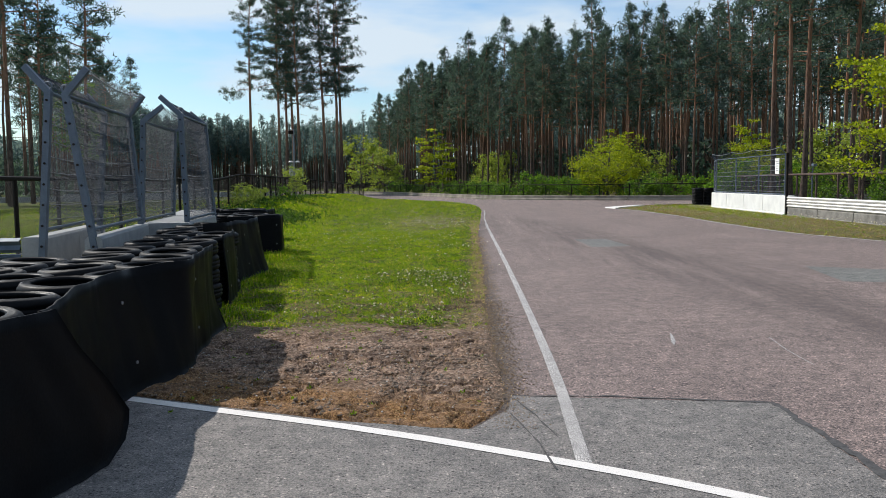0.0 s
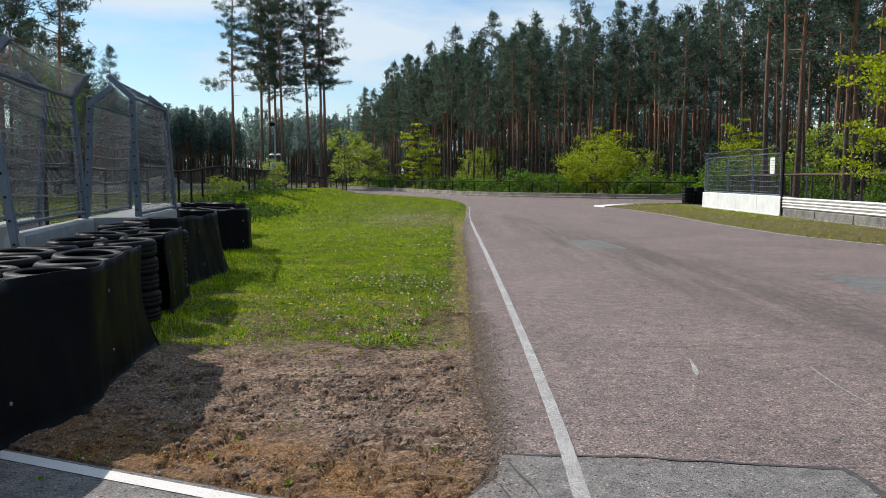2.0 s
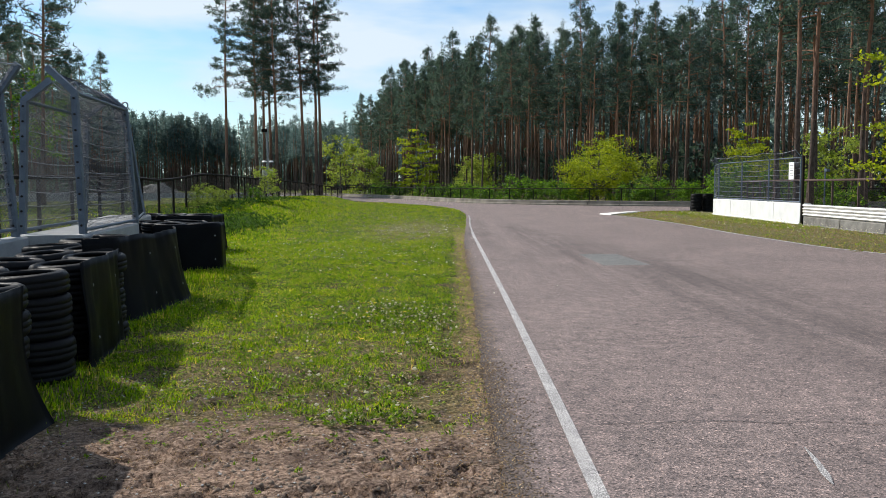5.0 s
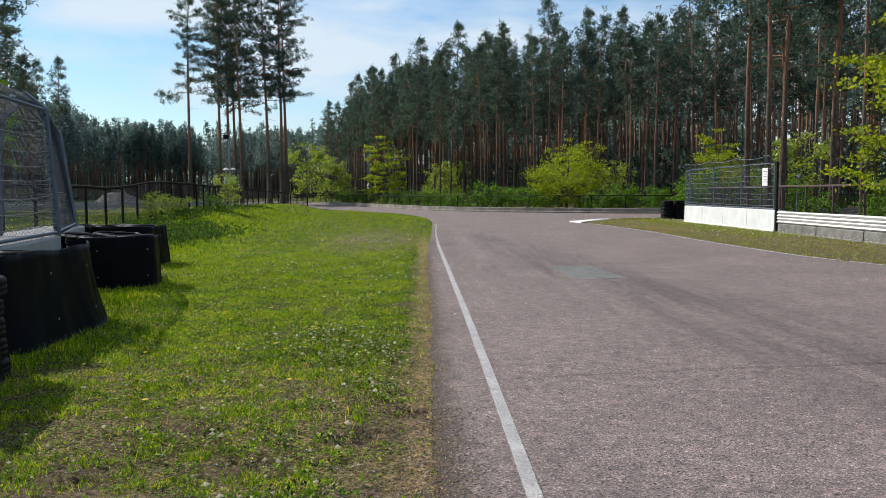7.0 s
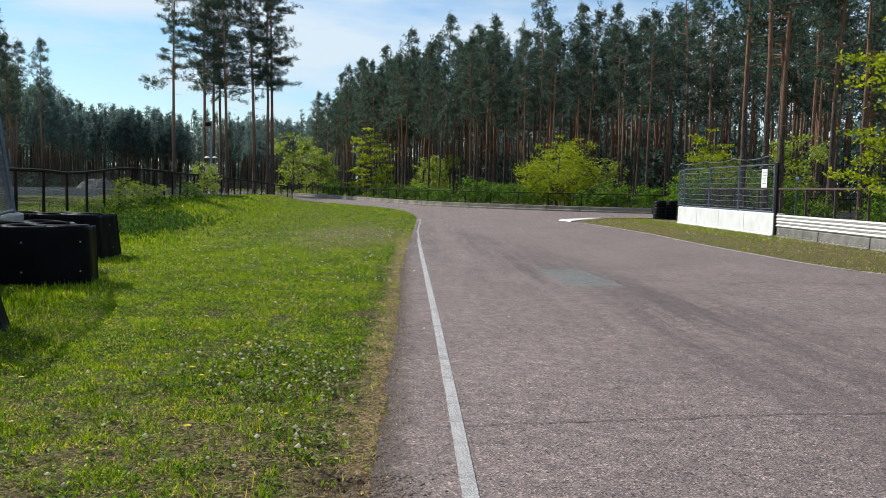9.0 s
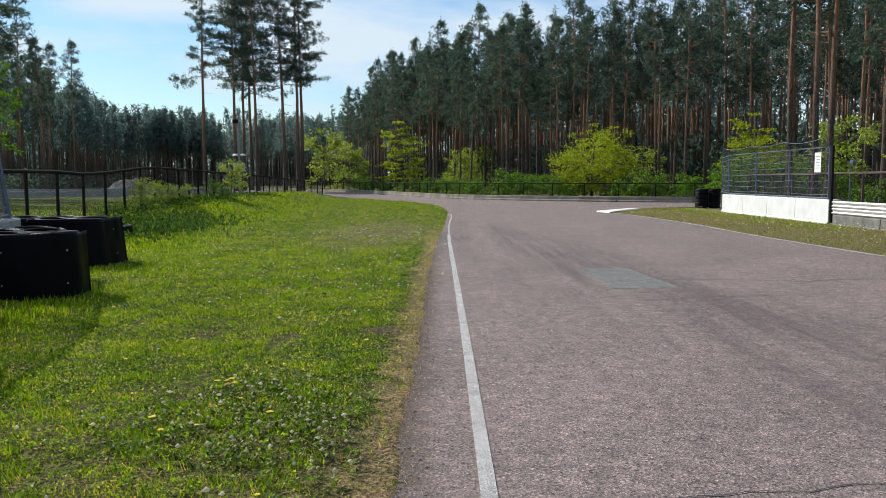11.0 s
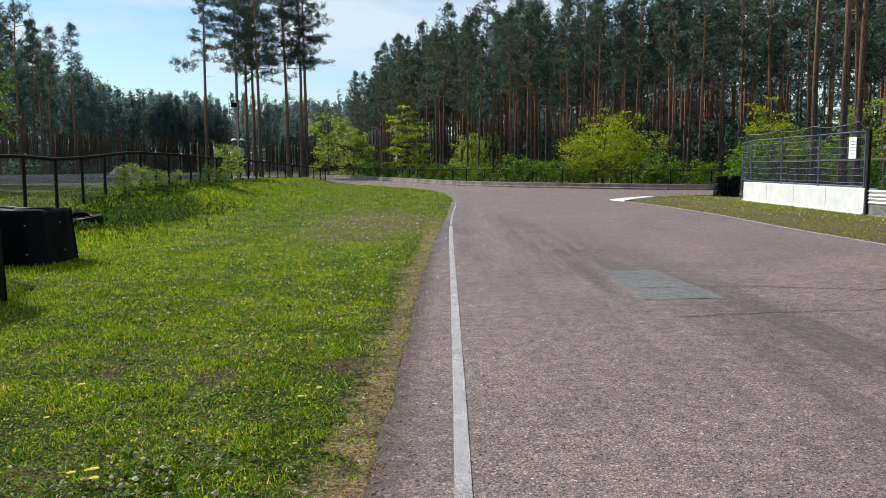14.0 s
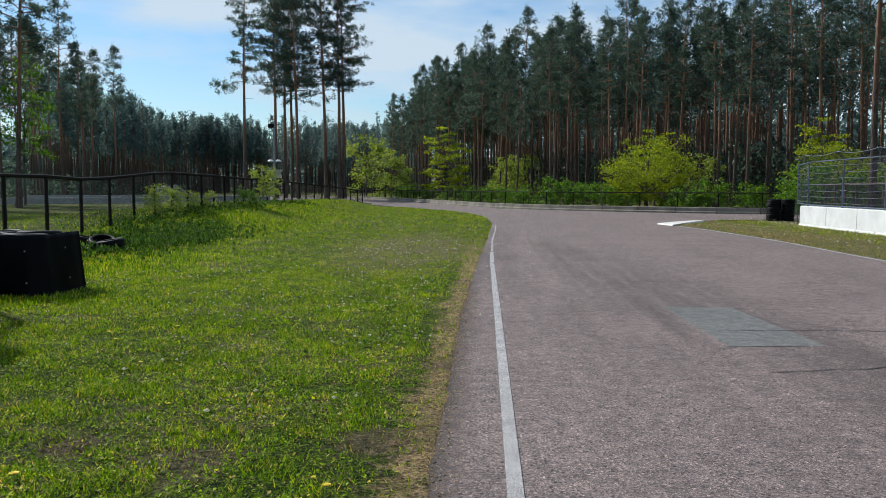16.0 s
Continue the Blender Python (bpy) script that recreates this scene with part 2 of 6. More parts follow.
def ground_material():
    m, n, l, p = material("grass_soil", 0.95, 0.0, 0.1)
    v = coords(n, l)
    sep = n.new("ShaderNodeSeparateXYZ")
    l.new(v, sep.inputs["Vector"])
    x, y = sep.outputs["X"], sep.outputs["Y"]
    fine = noise_node(n, l, v, 45.0, 5.0, 0.7)
    mid = noise_node(n, l, v, 5.5, 5.0, 0.65)
    big = noise_node(n, l, v, 0.7, 4.0)
    turf = ramp(n, l, fine, [(0.36, (0.004, 0.007, 0.001)), (0.48, (0.028, 0.052, 0.004)), (0.58, (0.11, 0.165, 0.010)), (0.70, (0.24, 0.29, 0.03))])
    thatch = ramp(n, l, fine, [(0.34, (0.008, 0.008, 0.003)), (0.45, (0.085, 0.07, 0.032)), (0.56, (0.25, 0.20, 0.10)), (0.69, (0.50, 0.41, 0.24))])
    green = mix(n, l, stepped(n, l, calc(n, l, "ADD", y, calc(n, l, "MULTIPLY", mid, 4.0)), 13.5, 17.0), thatch, turf)
    clump = noise_node(n, l, v, 8.5, 4.0, 0.65)
    green = mix(n, l, 1.0, green, ramp(n, l, clump, [(0.34, (0.42, 0.5, 0.42)), (0.5, (1.0, 1.0, 0.95)), (0.66, (1.6, 1.45, 1.2))]), "MULTIPLY")
    dry = ramp(n, l, fine, [(0.34, (0.05, 0.04, 0.02)), (0.5, (0.17, 0.135, 0.065)), (0.68, (0.38, 0.31, 0.17))])
    crumb = noise_node(n, l, v, 26.0, 8.0, 0.78, 0.6)
    soil = ramp(n, l, crumb, [(0.36, (0.020, 0.014, 0.010)), (0.44, (0.175, 0.118, 0.086)), (0.545, (0.40, 0.285, 0.212)), (0.67, (0.72, 0.56, 0.44))])
    patchy = noise_node(n, l, v, 2.6, 6.0, 0.7, 0.4)
    soil = mix(n, l, 1.0, soil, ramp(n, l, patchy, [(0.36, (0.52, 0.50, 0.51)), (0.5, (1.0, 0.98, 0.97)), (0.68, (1.4, 1.33, 1.27))]), "MULTIPLY")
    chips = ramp(n, l, noise_node(n, l, v, 110.0, 3.0), [(0.35, (0.15, 0.068, 0.026)), (0.65, (0.60, 0.35, 0.155))])
    col = mix(n, l, ramp(n, l, calc(n, l, "ADD", calc(n, l, "MULTIPLY", mid, 0.5), calc(n, l, "MULTIPLY", big, 0.5)), [(0.46, 0.0), (0.63, 0.85)]), green, dry)
    # dry strip along the track's edge
    edge = calc(n, l, "ADD", x, calc(n, l, "MULTIPLY", calc(n, l, "SUBTRACT", mid, 0.5), 0.8))
    strip = calc(n, l, "MULTIPLY", stepped(n, l, edge, -0.70, -0.48), calc(n, l, "SUBTRACT", 1.0, stepped(n, l, x, 0.3, 1.0)))
    strip = calc(n, l, "MULTIPLY", strip, calc(n, l, "SUBTRACT", 1.0, stepped(n, l, y, 25.0, 40.0)))
    col = mix(n, l, calc(n, l, "MULTIPLY", strip, ramp(n, l, patchy, [(0.36, 0.25), (0.58, 0.95)])), col, ramp(n, l, fine, [(0.34, (0.09, 0.055, 0.03)), (0.48, (0.36, 0.235, 0.12)), (0.66, (0.68, 0.48, 0.27))]))
    # bare trodden soil where the barrier's grass begins
    front = calc(n, l, "ADD", y, calc(n, l, "MULTIPLY", calc(n, l, "SUBTRACT", mid, 0.5), 1.8))
    front = calc(n, l, "ADD", front, calc(n, l, "MULTIPLY", calc(n, l, "SUBTRACT", patchy, 0.5), 2.4))
    bare = calc(n, l, "SUBTRACT", 1.0, stepped(n, l, front, 9.45, 9.85))
    bare = calc(n, l, "MULTIPLY", bare, calc(n, l, "SUBTRACT", 1.0, stepped(n, l, x, 2.0, 3.0)))
    col = mix(n, l, bare, col, soil)
    rim = calc(n, l, "ADD", y, calc(n, l, "MULTIPLY", x, 0.42))
    rim = calc(n, l, "ADD", rim, calc(n, l, "MULTIPLY", calc(n, l, "SUBTRACT", mid, 0.5), 0.9))
    wood = calc(n, l, "MULTIPLY", calc(n, l, "SUBTRACT", 1.0, stepped(n, l, rim, 5.9, 6.7)), bare)
    chips = mix(n, l, 1.0, chips, ramp(n, l, crumb, [(0.3, (0.35, 0.33, 0.32)), (0.5, (0.9, 0.88, 0.86)), (0.7, (1.5, 1.45, 1.4))]), "MULTIPLY")
    col = mix(n, l, calc(n, l, "MULTIPLY", wood, ramp(n, l, patchy, [(0.35, 0.25), (0.6, 0.95)])), col, chips)
    worn = None
    wobble = calc(n, l, "MULTIPLY", calc(n, l, "SUBTRACT", noise_node(n, l, v, 9.0, 6.0, 0.7), 0.5), 0.9)
    for sx, sy, sr in WORN_SPOTS:
        off = n.new("ShaderNodeVectorMath")
        off.operation = "DISTANCE"
        l.new(v, off.inputs[0])
        off.inputs[1].default_value = (sx, sy, 0.02)
        one = calc(n, l, "SUBTRACT", 1.0, stepped(n, l, calc(n, l, "ADD", off.outputs["Value"], wobble), sr * 0.4, sr * 1.5))
        worn = one if worn is None else calc(n, l, "MAXIMUM", worn, one)
    bald = ramp(n, l, crumb, [(0.38, (0.012, 0.009, 0.006)), (0.5, (0.10, 0.072, 0.048)), (0.65, (0.36, 0.27, 0.18))])
    col = mix(n, l, calc(n, l, "MULTIPLY", worn, 0.75), col, bald)
    # worn, dry stretch of turf further along the verge
    off = n.new("ShaderNodeVectorMath")
    off.operation = "DISTANCE"
    flat = n.new("ShaderNodeMapping")
    flat.inputs["Scale"].default_value = (1.0, 0.24, 0.0)
    l.new(v, flat.inputs["Vector"])
    l.new(flat.outputs["Vector"], off.inputs[0])
    off.inputs[1].default_value = (-2.0, 7.7, 0.0)
    path = calc(n, l, "SUBTRACT", 1.0, stepped(n, l, calc(n, l, "ADD", off.outputs["Value"], wobble), 0.8, 2.2))
    col = mix(n, l, calc(n, l, "MULTIPLY", path, 0.6), col, dry)
    # drier turf on the far side of the track
    isle = calc(n, l, "MULTIPLY", stepped(n, l, x, 6.0, 7.0), ramp(n, l, mid, [(0.35, 0.45), (0.6, 0.9)]))
    col = mix(n, l, isle, col, dry)
    l.new(col, p.inputs["Base Color"])
    h = calc(n, l, "ADD", calc(n, l, "MULTIPLY", fine, 0.4), crumb)
    bump(n, l, p, h, 0.95, 0.05)
    return m


GROUND = ground_material()
CONCRETE = plain("concrete", (0.24, 0.245, 0.25), (0.36, 0.36, 0.35), 3.0, 0.9, bumps=0.35)
CONCRETE_WHITE = plain("white_concrete", (0.62, 0.62, 0.60), (0.78, 0.78, 0.75), 2.0, 0.85, bumps=0.3)
CONCRETE_BEND = plain("sunned_concrete", (0.11, 0.098, 0.08), (0.30, 0.27, 0.22), 1.2, 0.95, bumps=0.5)
CONCRETE_OLD = plain("old_concrete", (0.09, 0.086, 0.075), (0.27, 0.255, 0.23), 2.5, 0.95, bumps=0.5)
STEEL = plain("galvanised_steel", (0.075, 0.098, 0.13), (0.14, 0.172, 0.215), 5.0, 0.55, 0.35, 0.5, 0.1, own=True)
NET_WIRE = plain("dull_net_wire", (0.014, 0.022, 0.036), (0.04, 0.055, 0.08), 5.0, 0.55, 0.2, 0.3, 0.05)
RUST_STEEL = plain("rusty_fence_paint", (0.05, 0.032, 0.027), (0.13, 0.085, 0.072), 6.0, 0.75, bumps=0.2)
WIRE = plain("galvanised_wire", (0.17, 0.18, 0.20), (0.30, 0.31, 0.33), 5.0, 0.5, 0.5, 0.4, 0.05)
RAIL_WHITE = plain("white_rail_paint", (0.60, 0.58, 0.55), (0.76, 0.74, 0.71), 4.0, 0.5, bumps=0.1)
BLACK_STEEL = plain("dark_fence_paint", (0.008, 0.007, 0.0065), (0.024, 0.018, 0.015), 6.0, 0.7, spec=0.1, bumps=0.1)
RUBBER = plain("tyre_rubber", (0.0025, 0.0025, 0.0032), (0.009, 0.0088, 0.0095), 6.0, 0.52, spec=0.11, bumps=0.3, own=True)
BELT = plain("belt_rubber", (0.0016, 0.0018, 0.0026), (0.0060, 0.0066, 0.0080), 2.2, 0.5, spec=0.05, bumps=0.25)
PAPER = plain("white_sheet", (0.72, 0.72, 0.70), (0.8, 0.8, 0.78), 8.0, 0.7)
BARK_LEAF = plain("grey_bark", (0.045, 0.04, 0.034), (0.13, 0.12, 0.105), 3.0, 0.95, bumps=0.8, fine=22.0, own=True, dist=0.03)


def pine_bark():
    m, n, l, p = material("pine_bark", 0.95, 0.0, 0.15)
    v = coords(n, l, (1, 1, 0.25), False)
    sep = n.new("ShaderNodeSeparateXYZ")
    l.new(coords(n, l, (1, 1, 1), False), sep.inputs["Vector"])
    f = noise_node(n, l, v, 14.0, 5.0, 0.7)
    g = noise_node(n, l, v, 1.6, 3.0)
    low = ramp(n, l, f, [(0.3, (0.022, 0.018, 0.016)), (0.65, (0.13, 0.098, 0.08))])
    high = ramp(n, l, f, [(0.3, (0.11, 0.062, 0.042)), (0.7, (0.37, 0.21, 0.135))])
    hz = calc(n, l, "ADD", sep.outputs["Z"], calc(n, l, "MULTIPLY", g, 6.0))
    l.new(mix(n, l, stepped(n, l, hz, 6.0, 14.0), low, high), p.inputs["Base Color"])
    bump(n, l, p, f, 0.8, 0.05)
    return m


PINE_BARK = pine_bark()
NEEDLES = leafy("pine_needles", [(0.0, (0.022, 0.044, 0.040)), (0.5, (0.056, 0.090, 0.080)), (1.0, (0.122, 0.168, 0.142))], 0.52, 0.55, 0.25, 0.0, (1.1, 1.15, 0.8))
# distance haze painted into the needle colour: paler and bluer than NEEDLES
NEEDLES_HAZED = leafy("hazed_pine_needles", [(0.0, (0.06, 0.098, 0.10)), (0.5, (0.12, 0.175, 0.175)), (1.0, (0.20, 0.26, 0.245))], 0.6, 0.55, 0.25, 0.0, (1.05, 1.1, 0.95))
LEAF_YELLOW = leafy("spring_oak_leaves", [(0.0, (0.13, 0.185, 0.010)), (0.5, (0.25, 0.31, 0.016)), (1.0, (0.38, 0.42, 0.03))], 0.5)
LEAF_GREEN = leafy("spring_green_leaves", [(0.0, (0.028, 0.075, 0.008)), (0.5, (0.075, 0.165, 0.014)), (1.0, (0.17, 0.29, 0.03))], 0.5)
LEAF_PALE = leafy("pale_green_leaves", [(0.0, (0.14, 0.20, 0.035)), (0.5, (0.24, 0.31, 0.06)), (1.0, (0.34, 0.40, 0.10))], 0.5)
BLADE = leafy("grass_blades", [(0.0, (0.042, 0.085, 0.004)), (0.3, (0.115, 0.24, 0.004)), (0.7, (0.25, 0.42, 0.005)), (0.86, (0.42, 0.53, 0.012)), (0.93, (0.50, 0.40, 0.15)), (1.0, (0.60, 0.50, 0.25))], 0.36, 0.55, 0.10, 1.4)


# ---- building helpers ----
def thing(name, at=(0, 0, 0), turn=0.0, label="", category="", group="", kind=""):
    e = new(name)
    e.matrix_basis = pose(*at, 0, 0, turn)
    e.empty_display_size = 0.2
    return tagged(e, label, category, group, kind)


def part(name, bm, mat, parent=None, label=""):
    me = bpy.data.meshes.new(name)
    bm.to_mesh(me)
    bm.free()
    me.materials.append(mat)
    ob = new(name, me)
    ob.parent = parent
    return tagged(ob, label)


def raw(name, verts, faces, mat, parent=None, label="", smooth=False):
    """A mesh straight from arrays; faces all have one corner count."""
    me = bpy.data.meshes.new(name)
    v = np.asarray(verts, np.float32).reshape(-1, 3)
    f = np.asarray(faces, np.int32)
    k = f.shape[1]
    me.vertices.add(len(v))
    me.vertices.foreach_set("co", v.ravel())
    me.loops.add(f.size)
    me.loops.foreach_set("vertex_index", f.ravel())
    me.polygons.add(len(f))
    me.polygons.foreach_set("loop_start", np.arange(0, f.size, k, dtype=np.int32))
    me.update(calc_edges=True)
    me.materials.append(mat)
    if smooth:
        me.polygons.foreach_set("use_smooth", np.ones(len(f), bool))
    ob = new(name, me)
    ob.parent = parent
    return tagged(ob, label)


def share(name, me, parent, m):
    """A further piece on mesh data that is there already."""
    ob = new(name, me)
    ob.parent = parent
    ob.matrix_basis = m
    return ob


def box(bm, x0, x1, y0, y1, z0, z1, m=None, bevel=0.0):
    r = bmesh.ops.create_cube(bm, size=1.0)
    mat = Matrix.Translation(((x0 + x1) / 2, (y0 + y1) / 2, (z0 + z1) / 2)) @ Matrix.Diagonal((x1 - x0, y1 - y0, z1 - z0, 1))
    bmesh.ops.transform(bm, matrix=(m @ mat) if m else mat, verts=r["verts"])
    if bevel:
        es = list({e for v in r["verts"] for e in v.link_edges})
        bmesh.ops.bevel(bm, geom=es, offset=bevel, segments=2, affect="EDGES", profile=0.5)


def bar(bm, a, b, r, sides=6, r2=None):
    """A rod from a to b."""
    a, b = Vector(a), Vector(b)
    d = b - a
    q = d.to_track_quat("Z", "Y").to_matrix().to_4x4()
    bmesh.ops.create_cone(bm, cap_ends=True, segments=sides, radius1=r, radius2=r if r2 is None else r2, depth=d.length, matrix=Matrix.Translation((a + b) / 2) @ q)


def wires(pairs, r):
    """Thin three-sided wires between pairs of points, as arrays."""
    p = np.asarray(pairs, float).reshape(-1, 2, 3)
    d = p[:, 1] - p[:, 0]
    d /= np.linalg.norm(d, axis=1, keepdims=True) + 1e-9
    s = np.cross(d, np.where(np.abs(d[:, 2:3]) > 0.9, [[1.0, 0, 0]], [[0, 0, 1.0]]))
    s /= np.linalg.norm(s, axis=1, keepdims=True) + 1e-9
    u = np.cross(s, d)
    offs = [s * r * math.cos(a) + u * r * math.sin(a) for a in (0.5, 0.5 + 2.0944, 0.5 + 4.1888)]
    v = np.stack([p[:, e] + o for e in (0, 1) for o in offs], 1)
    base = np.arange(len(p))[:, None] * 6
    f = np.concatenate([base + np.array([[i, (i + 1) % 3, 3 + (i + 1) % 3, 3 + i]]) for i in range(3)])
    return v.reshape(-1, 3), f


def mesh_net(corner, along, up, width, height, cell, sag=0.0):
    """Diagonal chain-link wires over a panel; each wire as short pieces where it sags."""
    corner, along, up = (np.asarray(c, float) for c in (corner, along, up))
    out = []
    n = int((width + height) / cell)
    for k in range(n + 1):
        s = k * cell
        a = (min(s, width), max(0.0, s - width))
        b = (max(0.0, s - height), min(s, height))
        for flip in (0, 1):
            (u0, v0), (u1, v1) = a, b
            if flip:
                u0, u1 = width - u0, width - u1
            if abs(u0 - u1) < 0.02:
                continue
            out.append((corner + along * u0 + up * v0, corner + along * u1 + up * v1))
    return out


def smooth01(t):
    t = np.clip(t, 0, 1)
    return t * t * (3 - 2 * t)


# ---- the lie of the land ----
# outline of the asphalt, from the grass corner by the barrier anticlockwise back to it
TRACK_LEFT = [(-0.62, 5.96), (-0.38, 6.4), (-0.40, 7.5), (-0.44, 10.3), (-0.41, 14.0), (-0.38, 17.0), (-0.41, 21.7), (-0.32, 28.0), (-0.16, 35.0), (0.02, 45.0), (0.03, 48.0), (-0.25, 54.0), (-0.9, 59.0), (-2.3, 65.0), (-4.2, 69.5), (-7.0, 76.0), (-10.5, 85.0), (-17.0, 100.0), (-27.0, 116.0), (-45.0, 135.0)]
FAR_WALL = [(-38.0, 146.0), (-24.0, 129.0), (-13.2, 112.0), (-7.2, 96.0), (-2.9, 84.0), (0.2, 74.0), (3.0, 69.6), (6.0, 66.6), (9.7, 63.9), (13.1, 61.6), (18.0, 60.0), (26.0, 58.6), (40.0, 58.0)]
ISLAND_TOP = [(40.0, 54.0), (22.0, 54.2), (14.0, 53.2), (11.0, 51.8), (9.3, 50.2), (7.3, 47.6)]
TRACK_RIGHT = [(7.15, 46.6), (7.5, 44.5), (7.85, 42.0), (8.2, 36.0), (8.1, 30.5), (8.35, 24.4), (9.3, 20.8), (11.5, 15.0), (16.0, 8.0), (24.0, 0.0), (26.0, -40.0)]
NEAR = [(-30.0, -40.0), (-30.0, 18.0), (-9.0, 9.35), (-3.1, 6.80), (-1.5, 6.15), (-0.9, 5.98)]


def resample(points, step):
    p = np.array(points, float)
    seg = np.linalg.norm(np.diff(p, axis=0), axis=1)
    s = np.r_[0, np.cumsum(seg)]
    n = max(2, int(s[-1] / step))
    q = np.linspace(0, s[-1], n)
    return np.stack([np.interp(q, s, p[:, 0]), np.interp(q, s, p[:, 1])], 1)


def rounded(points, step, passes=6):
    """Resampled and eased into a curve, with its ends kept."""
    p = resample(points, step)
    for _ in range(passes):
        p[1:-1] = (p[:-2] + 2 * p[1:-1] + p[2:]) / 4
    return p


left_edge = rounded(TRACK_LEFT, 0.25, 4)
left_edge[:, 0] += 0.05 * np.array([noise.noise(Vector((0.0, y * 1.6, 3.0))) for y in left_edge[:, 1]]) + 0.025 * np.array([noise.noise(Vector((0.0, y * 7.0, 9.0))) for y in left_edge[:, 1]])
far_edge = rounded(FAR_WALL, 1.0, 8)
isle_edge = rounded(ISLAND_TOP, 0.5, 3)
right_edge = rounded(TRACK_RIGHT, 0.5, 6)
OUTLINE = np.concatenate([left_edge, far_edge, isle_edge, right_edge, np.array(NEAR)])


def inside(px, py, poly):
    """Which of the points lie in the outline."""
    res = np.zeros(px.shape, bool)
    x0, y0 = poly[:, 0], poly[:, 1]
    x1, y1 = np.roll(x0, -1), np.roll(y0, -1)
    for a, b, c, d in zip(x0, y0, x1, y1):
        if b == d:
            continue
        hit = ((b > py) != (d > py)) & (px < (c - a) * (py - b) / (d - b) + a)
        res ^= hit
    return res


def distance(px, py, poly):
    """How far the points lie from the outline's edge."""
    best = np.full(px.shape, 1e9)
    q = np.roll(poly, -1, axis=0)
    for (ax, ay), (bx, by) in zip(poly, q):
        dx, dy = bx - ax, by - ay
        ll = dx * dx + dy * dy + 1e-12
        u = np.clip(((px - ax) * dx + (py - ay) * dy) / ll, 0, 1)
        best = np.minimum(best, (px - ax - u * dx) ** 2 + (py - ay - u * dy) ** 2)
    return np.sqrt(best)


rough_waves = np.random.default_rng(5).uniform(-1, 1, (26, 4))


def ripple(x, y, scale, k0, k1):
    """Sum of waves in scattered directions."""
    out = 0.0
    for a, b, c, d in rough_waves[k0:k1]:
        out = out + np.sin((a * x + b * y) * scale * (1 + 0.5 * c) + d * 9.0)
    return out / (k1 - k0)


def lattice(ix, iy, seed):
    h = np.sin(ix * 127.1 + iy * 311.7 + seed * 74.7) * 43758.5453
    return h - np.floor(h)


def grain_noise(x, y, seed, octaves=4, gain=0.55):
    """Fractal value noise over the plane, 0 to 1."""
    out, amp, total = 0.0, 1.0, 0.0
    for o in range(octaves):
        ix, iy = np.floor(x), np.floor(y)
        fx, fy = smooth01(x - ix), smooth01(y - iy)
        a, b = lattice(ix, iy, seed + o), lattice(ix + 1, iy, seed + o)
        c, d = lattice(ix, iy + 1, seed + o), lattice(ix + 1, iy + 1, seed + o)
        out = out + amp * ((a + (b - a) * fx) * (1 - fy) + (c + (d - c) * fx) * fy)
        total += amp
        amp *= gain
        x, y = x * 2.03 + 11.3, y * 2.03 + 5.7
    return out / total


def land(x, y):
    """Height of the grass and soil, without the bed of the asphalt."""
    x, y = np.asarray(x, float), np.asarray(y, float)
    high = np.interp(y, [26, 31, 33, 36.5, 40, 47, 55, 62, 72, 81, 90, 104], [0.0, 0.05, 0.12, 0.30, 0.42, 0.58, 0.62, 0.56, 0.56, 0.56, 0.50, 0.0])
    foot = np.interp(y, [20, 66, 72, 78, 86, 92, 100], [-7.6, -7.6, -8.0, -9.2, -11.6, -14.2, -18.0])
    run = np.interp(y, [60, 76], [4.2, 2.4])
    z = high * smooth01((foot - x) / run) * (1 - 0.7 * smooth01((-x - 14.5) / 4.0)) * (1 + 0.28 * ripple(x, y, 0.75, 2, 9))
    z = z + 0.02 * ripple(x, y, 2.2, 0, 8) * smooth01((-x - 0.6) / 1.0) + 0.012 * ripple(x, y, 7.0, 8, 18) * smooth01((-x - 0.5) / 0.5)
    z = z - 0.012 * np.clip(x - 8.5, 0, 8)
    soil = smooth01((9.7 - y) / 1.0) * smooth01((-0.4 - x) / 0.25)
    for sx, sy, sr in WORN_SPOTS:
        soil = np.maximum(soil, 0.8 * (1 - smooth01((np.hypot(x - sx, y - sy) - sr * 0.4) / sr)))
    lumps = grain_noise(x * 4.0, y * 6.0, 3, 5, 0.68)
    crack = 1 - np.abs(2 * grain_noise(x * 4.5 + 40, y * 7.0, 8, 5, 0.66) - 1)
    z = z + soil * (0.045 * (lumps - 0.5) - 0.045 * smooth01((crack - 0.84) / 0.1) * smooth01((grain_noise(x * 1.3, y * 1.6, 13, 3) - 0.42) / 0.1))
    z = z + 0.012 * (grain_noise(x * 6.0, y * 6.0, 5, 3) - 0.5) * smooth01((-x - 0.4) / 0.4)
    return z + 0.012


